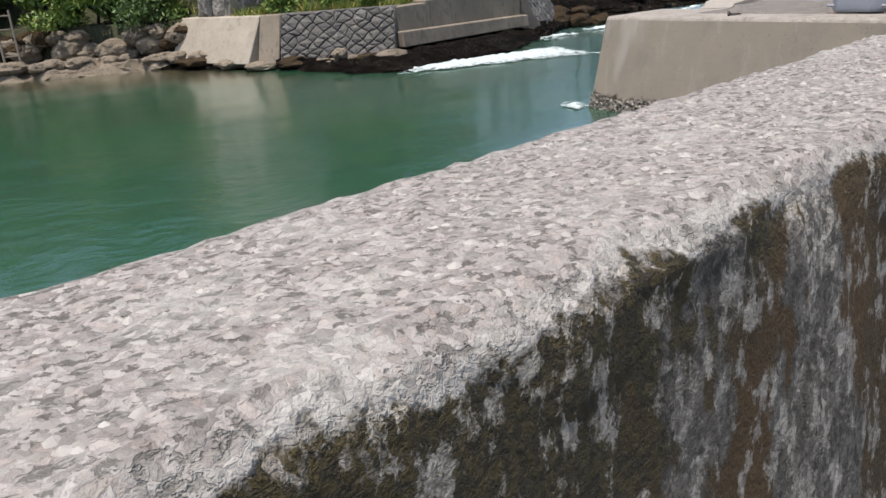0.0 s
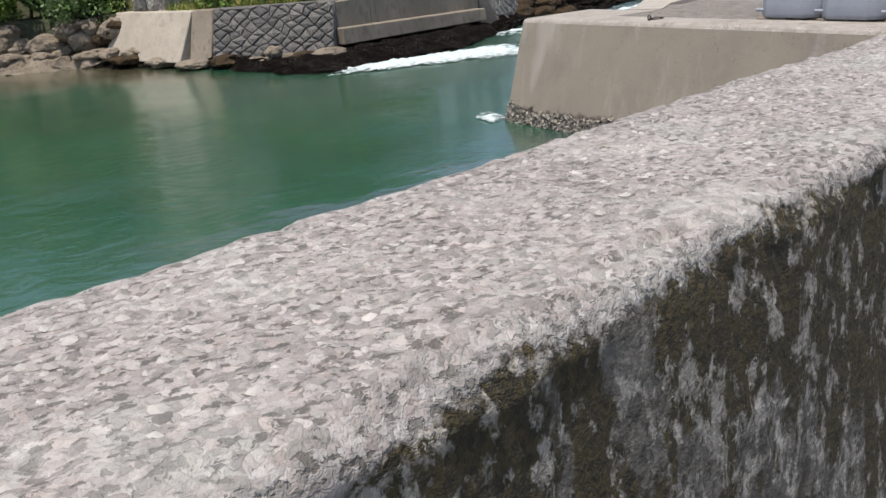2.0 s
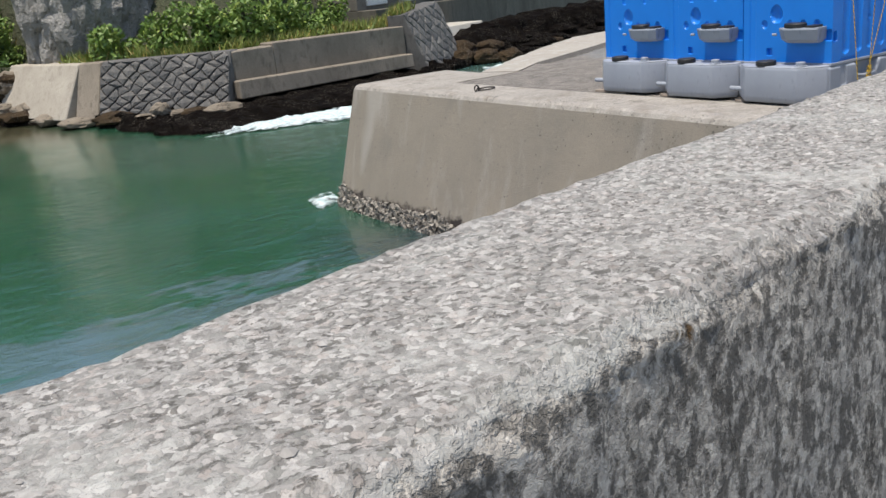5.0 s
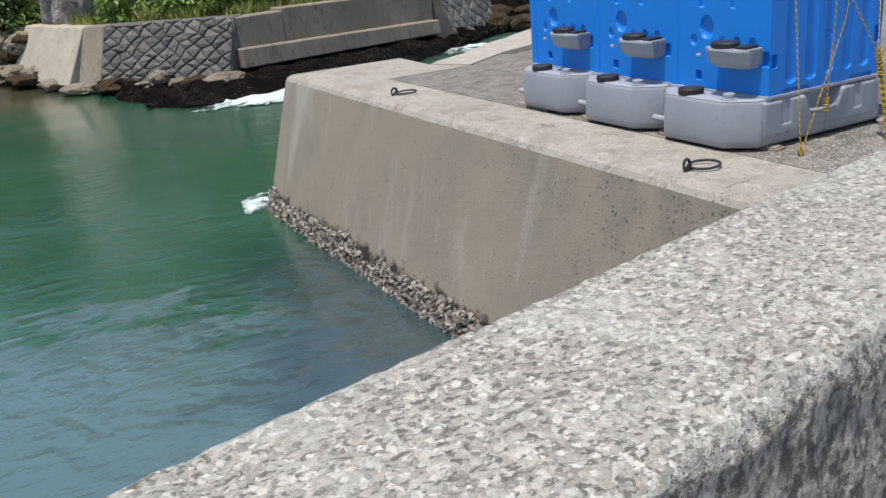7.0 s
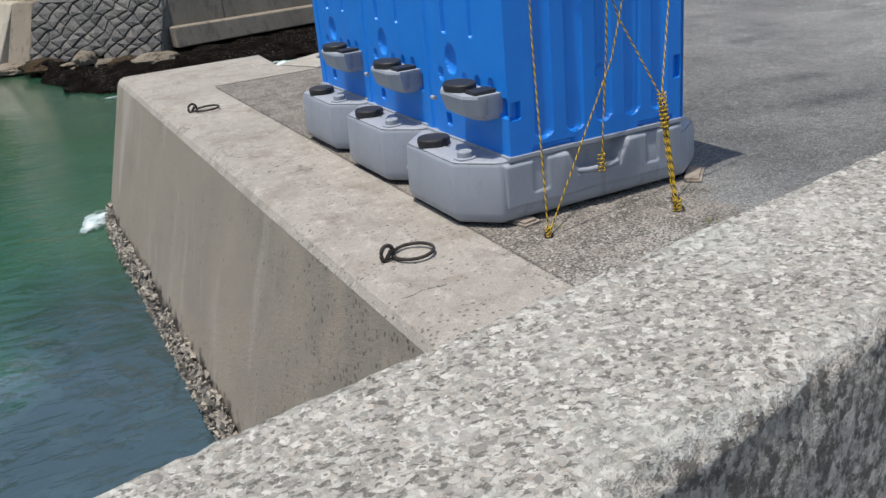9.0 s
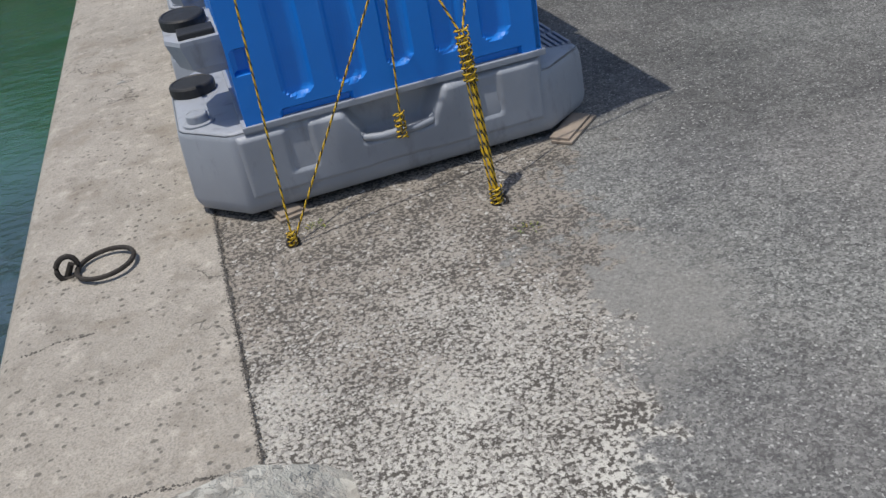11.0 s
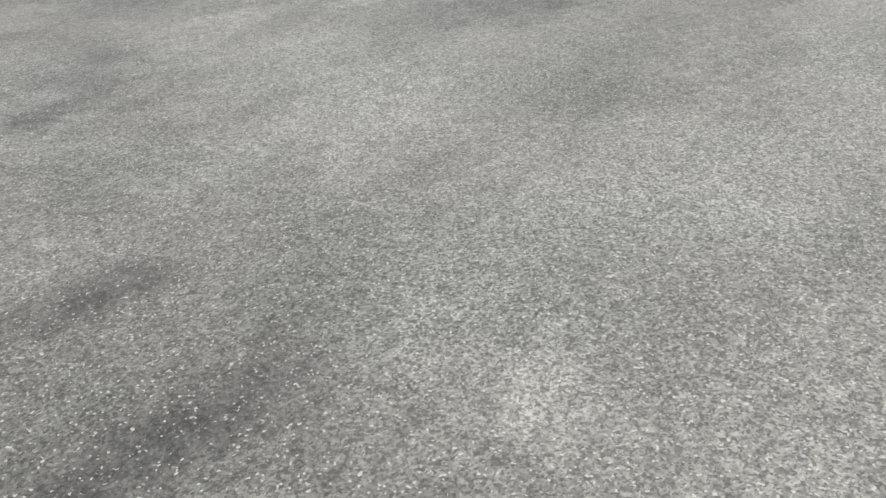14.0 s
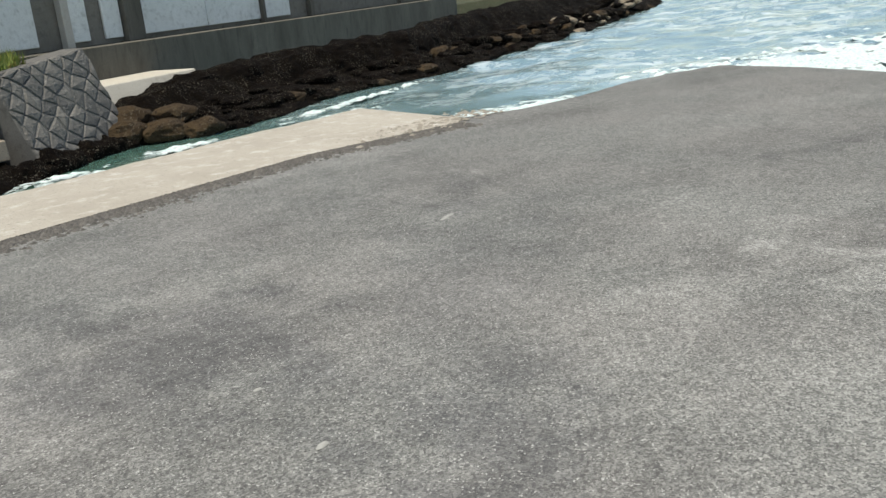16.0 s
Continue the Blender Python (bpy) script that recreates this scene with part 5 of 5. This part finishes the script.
# ---- mooring rings ----
def mooring_ring(x, y, turn):
    home = thing("mooring_ring", "rusty iron mooring ring lying flat on the quay edge", "mooring ring", group="mooring rings")
    home.matrix_basis = pose(x, y, 0.006, 0, 0, turn)
    part("eye", tube(bmesh.new(), ring_path((0, 0, 0.035), 0.045, (0.8, 0.3, 0), (0, 0.25, 0.9), 18), 0.011, 8, True), IRON, home)
    part("ring", tube(bmesh.new(), ring_path((0.135, 0.0, 0.022), 0.105, (1, 0, 0.05), (0, 1, 0), 36), 0.0095, 8, True), IRON, home)
    part("peg", tube(bmesh.new(), [(-0.03, 0, -0.03), (0.02, 0.0, 0.05)], 0.012, 8), IRON, home)


mooring_ring(-0.70, 2.98, -8)
mooring_ring(-0.60, 7.54, -15)


# ---- ropes ----
def rope_mesh(bm, pts, radius, lay=0.045, strands=3):
    pts = [Vector(p) for p in pts]
    long = sum((b - a).length for a, b in zip(pts, pts[1:]))
    n = max(4, int(long / 0.011))
    line = []
    for i in range(n + 1):
        s = long * i / n
        for a, b in zip(pts, pts[1:]):
            q = (b - a).length
            if s <= q or b is pts[-1]:
                line.append((a.lerp(b, min(1, s / q)), (b - a).normalized()))
                break
            s -= q
    for k in range(strands):
        before = len(bm.faces)
        path = []
        for i, (p, d) in enumerate(line):
            u = d.cross(Vector((0.3, 1, 0.1))).normalized()
            v = u.cross(d)
            a = 2 * math.pi * (long * i / n / lay + k / strands)
            path.append(p + radius * 0.55 * (math.cos(a) * u + math.sin(a) * v))
        tube(bm, path, radius * 0.52, 5)
        bm.faces.ensure_lookup_table()
        for f in bm.faces[before:]:
            f.material_index = 1 if k == 0 else 0
    return bm


def rope(lines, label, radius=0.0047):
    bm = bmesh.new()
    for pts in lines:
        rope_mesh(bm, pts, radius)
    ob = from_bm("rope", bm, [YELLOW, DARK_CORD], smooth=True)
    tagged(ob, label, "rope", "tie-down ropes")


def windings(c, r, h, n, lean=(0, 0)):
    out = []
    for i in range(n * 10 + 1):
        a = 2 * math.pi * i / 10
        q = i / (n * 10)
        out.append((c[0] + lean[0] * q + r * math.cos(a), c[1] + lean[1] * q + r * math.sin(a), c[2] + h * q))
    return out


TIE = "yellow and black rope tying the toilets down to the pier"
rope([[(0.10, 2.73, 0.01), (0.14, 2.86, 1.0), (0.17, 2.93, 2.42), (0.3, 3.2, 2.41)],
      [(0.10, 2.73, 0.01), (0.60, 2.83, 0.83), (1.1, 2.94, 2.42), (1.1, 3.2, 2.41)],
      windings((0.10, 2.73, 0.0), 0.016, 0.06, 4)], TIE)
rope([[(0.615, 2.955, 0.21), (0.66, 2.95, 0.9), (0.72, 2.945, 2.42), (0.72, 3.2, 2.41)],
      windings((0.615, 2.955, 0.19), 0.02, 0.11, 5)], TIE)
rope([[(0.84, 2.60, 0.01), (0.83, 2.73, 0.62), (0.68, 2.87, 1.02), (0.2, 2.94, 2.42), (0.2, 3.2, 2.41)],
      [(0.84, 2.60, 0.01), (0.845, 2.73, 0.62), (1.0, 2.86, 1.05), (1.3, 2.94, 2.42), (1.3, 3.2, 2.41)],
      [(0.828, 2.605, 0.01), (0.82, 2.725, 0.6)], [(0.852, 2.605, 0.01), (0.85, 2.722, 0.6)], [(0.84, 2.59, 0.01), (0.835, 2.71, 0.6)],
      windings((0.838, 2.695, 0.44), 0.024, 0.19, 9, (0, 0.032)),
      windings((0.84, 2.60, 0.0), 0.022, 0.07, 4)], TIE)
for x, y in ((0.10, 2.73), (0.855, 2.59)):
    ob = from_bm("anchor_eye", tube(bmesh.new(), ring_path((0, 0, 0.012), 0.022, (1, 0, 0), (0, 0.5, 0.8), 14), 0.006, 6, True), IRON)
    ob.location = (x, y, 0.0)
    tagged(ob, "small rusty iron eye set in the paving", "anchor eye", "anchor eyes")


# ---- litter ----
def scrap(x, y, a, b, turn, z=0.0):
    bm = bmesh.new()
    bmesh.ops.create_icosphere(bm, subdivisions=2, radius=1)
    for v in bm.verts:
        v.co = Vector((v.co.x * a, v.co.y * b, max(-0.2, v.co.z) * 0.004)) * (1 + 0.3 * noise.noise(v.co * 2))
    ob = from_bm("scrap", bm, LITTER)
    ob.matrix_basis = pose(x, y, z + 0.002, 0, 0, turn)
    tagged(ob, "small pale scrap lying on the pier", "scrap", "scraps")


for x, y, a, b, t in ((7.1, 8.5, 0.09, 0.02, 20), (9.6, 6.0, 0.1, 0.012, -30), (5.0, 7.3, 0.02, 0.014, 0), (4.9, 6.75, 0.03, 0.016, 20), (12.0, 5.6, 0.1, 0.02, 10), (1.85, 3.3, 0.012, 0.01, 0)):
    scrap(x, y, a, b, t)
scrap(-0.5, 5.2, 0.03, 0.012, 30, 0.006)


# ---- small weeds in the paving ----
def weed(x, y, reach, n, seed):
    r = np.random.RandomState(seed)
    verts, faces = [], []
    for _ in range(n):
        a, q = r.rand() * 6.28, reach * r.rand() ** 0.7
        c = np.array((q * math.cos(a), q * math.sin(a), 0.0))
        b, l = r.rand() * 6.28, r.uniform(0.006, 0.016)
        u = np.array((math.cos(b), math.sin(b), 0.0))
        w = np.array((-u[1], u[0], 0.0)) * l * 0.22
        i = len(verts)
        verts += [c, c + u * l * 0.5 + w + (0, 0, l * 0.5), c + u * l + (0, 0, l * r.uniform(0.3, 0.9)), c + u * l * 0.5 - w + (0, 0, l * 0.5)]
        faces += [(i, i + 1, i + 2), (i, i + 2, i + 3)]
    ob = new("weed", mesh_of("weed", verts, faces, GRASS))
    ob.location = (x, y, 0.001)
    tagged(ob, "small yellow-green weed growing through the paving", "weed", "weeds")


weed(0.2, 2.82, 0.05, 34, 81)
weed(0.87, 2.375, 0.05, 30, 82)


# ---- aggregate, pressed into the surfaces ----
def apron():
    """Washed pebble paving that thins out into the asphalt."""
    spots = []
    for x, y in scatter(46000, -0.17, 1.35, 0.25, 3.35, 21):
        rim = np.interp(y, [0.3, 1.1, 1.45, 1.6, 1.95, 2.2, 2.6, 3.0, 3.4], [0.3, 0.52, 0.66, 0.9, 0.88, 0.76, 0.92, 1.2, 1.25])
        if y > 2.1 and noise.noise((x * 31.7, y * 27.3, 8)) < 0.35 * (y - 2.1):
            continue
        if x < rim + 0.16 * noise.noise((y * 3, x * 3, 0)) + 0.1 * noise.noise((y * 14, x * 14, 5)):
            spots.append((x, y))
    tagged(grit("apron_pebbles", spots, 0.0058, APRON_PEBBLE, lambda x, y: 0.0005, 0.3, 22), "small worn pebbles set in the paving", "pebbles", kind="stuff")


apron()


def wall_pebbles():
    """Worn aggregate on the top and over the rounded shoulder."""
    r = np.random.RandomState(31)
    spots = []
    for _ in range(20000):
        x = -15.9 + 15.88 * r.rand()
        far, w = wall_far(x), wall_wide(x)
        y = far - 0.03 - (w - 0.12) * r.rand()
        if x > -0.13 or abs(x + 5.028) < 0.016 or abs(x + 9.781) < 0.014:
            continue
        spots.append((x, y))
    def top(x, y):
        near, r = wall_far(x) - wall_wide(x) + 0.026, 0.046
        drop = 0.0 if y > near + r else r - math.sqrt(max(0, r * r - (near + r - y) ** 2))
        return wall_z(x, y) - drop
    tagged(grit("wall_pebbles", spots, 0.0056, WALL_PEBBLE, top, 0.3, 32), "worn pebbles standing out of the seawall's top", "pebbles", kind="stuff")


wall_pebbles()


def joint_fill():
    """Sand and broken mortar left in the open joint of the seawall."""
    r = np.random.RandomState(35)
    far, w = wall_far(-5.03), wall_wide(-5.03)
    spots = []
    for _ in range(1500):
        y = far - 0.03 - (w - 0.1) * r.rand()
        if noise.noise((0.0, y * 9, 3)) > -0.3:
            spots.append((-5.0285 + 0.003 * r.randn(), y))
    tagged(grit("joint_fill", spots, 0.0045, RUBBLE, lambda x, y: WALL_TOP_Z - 0.006, 0.5, 36, 5), "sand and mortar crumbs in the seawall joint", "grit", kind="stuff")


joint_fill()


def crumbs():
    """Dark broken asphalt along the channel-side strip."""
    r = np.random.RandomState(51)
    spots = []
    line = list(reversed(FAR_IN[:-2]))
    for _ in range(11000):
        k = r.randint(len(line) - 1)
        q = r.rand()
        x, y = [line[k][i] * (1 - q) + line[k + 1][i] * q for i in (0, 1)]
        spots.append((x + 0.03 * r.randn(), y + 0.01 - 0.12 * abs(r.randn())))
    tagged(grit("asphalt_crumbs", spots, 0.022, DARK_GRIT, lambda x, y: 0.001, 0.5, 52, 6), "dark crumbled asphalt along the edging strip", "rubble", kind="stuff")


crumbs()


def joint_grit():
    """Dirt and grit in the open joint between the quay edge and the paving, and in two cracks across the edge."""
    r = np.random.RandomState(61)
    spots = [(-0.182 + 0.0097 * (y - 0.3) + 0.005 * r.randn(), y) for y in r.uniform(0.3, 8.6, 5200)]
    spots += [(x, 1.64 - 0.17 * (x + 0.18) + 0.02 * noise.noise((x * 9, 0, 1)) + 0.004 * r.randn()) for x in r.uniform(-0.86, -0.19, 380)]
    spots += [(x, 2.53 + 0.1 * (x + 0.7) + 0.02 * noise.noise((x * 9, 4, 1)) + 0.003 * r.randn()) for x in r.uniform(-0.84, -0.6, 90)]
    tagged(grit("joint_grit", spots, 0.0042, DARK_GRIT, lambda x, y: 0.0065, 0.4, 62, 5), "dark dirt in the joints of the quay edge", "grit", kind="stuff")


joint_grit()


def chips():
    spots = [p for p in np.vstack([scatter(45000, 0.6, 7.0, 0.8, 7.0, 41), scatter(9000, 4.0, 12.0, 3.0, 10.5, 42)])]
    spots = [(x, y) for x, y in spots if not (x < 1.5 and 2.9 < y < 6) and math.hypot(x - 0.92, y - 1.78) > 0.3 and noise.noise((x * 1.1, y * 1.1, 12)) + 0.7 * noise.noise((x * 3.3, y * 3.3, 2)) > -0.8]
    tagged(grit("asphalt_chips", spots, 0.0034, CHIP, lambda x, y: 0.0005, 0.3, 43, 5), "pale stone chips worn bare in the asphalt", "chips", kind="stuff")


chips()


def rubble():
    """Broken tan concrete at the end of the edging strip."""
    r = np.random.RandomState(71)
    spots = [(9.7 + 0.55 * r.randn(), 11.35 + 0.16 * r.randn()) for _ in range(260)]
    spots = [(x, y) for x, y in spots if x < 10.4]
    tagged(grit("strip_rubble", spots, 0.032, RUBBLE, lambda x, y: 0.01, 0.4, 72, 7), "broken tan lumps at the end of the edging strip", "rubble", kind="stuff")


rubble()
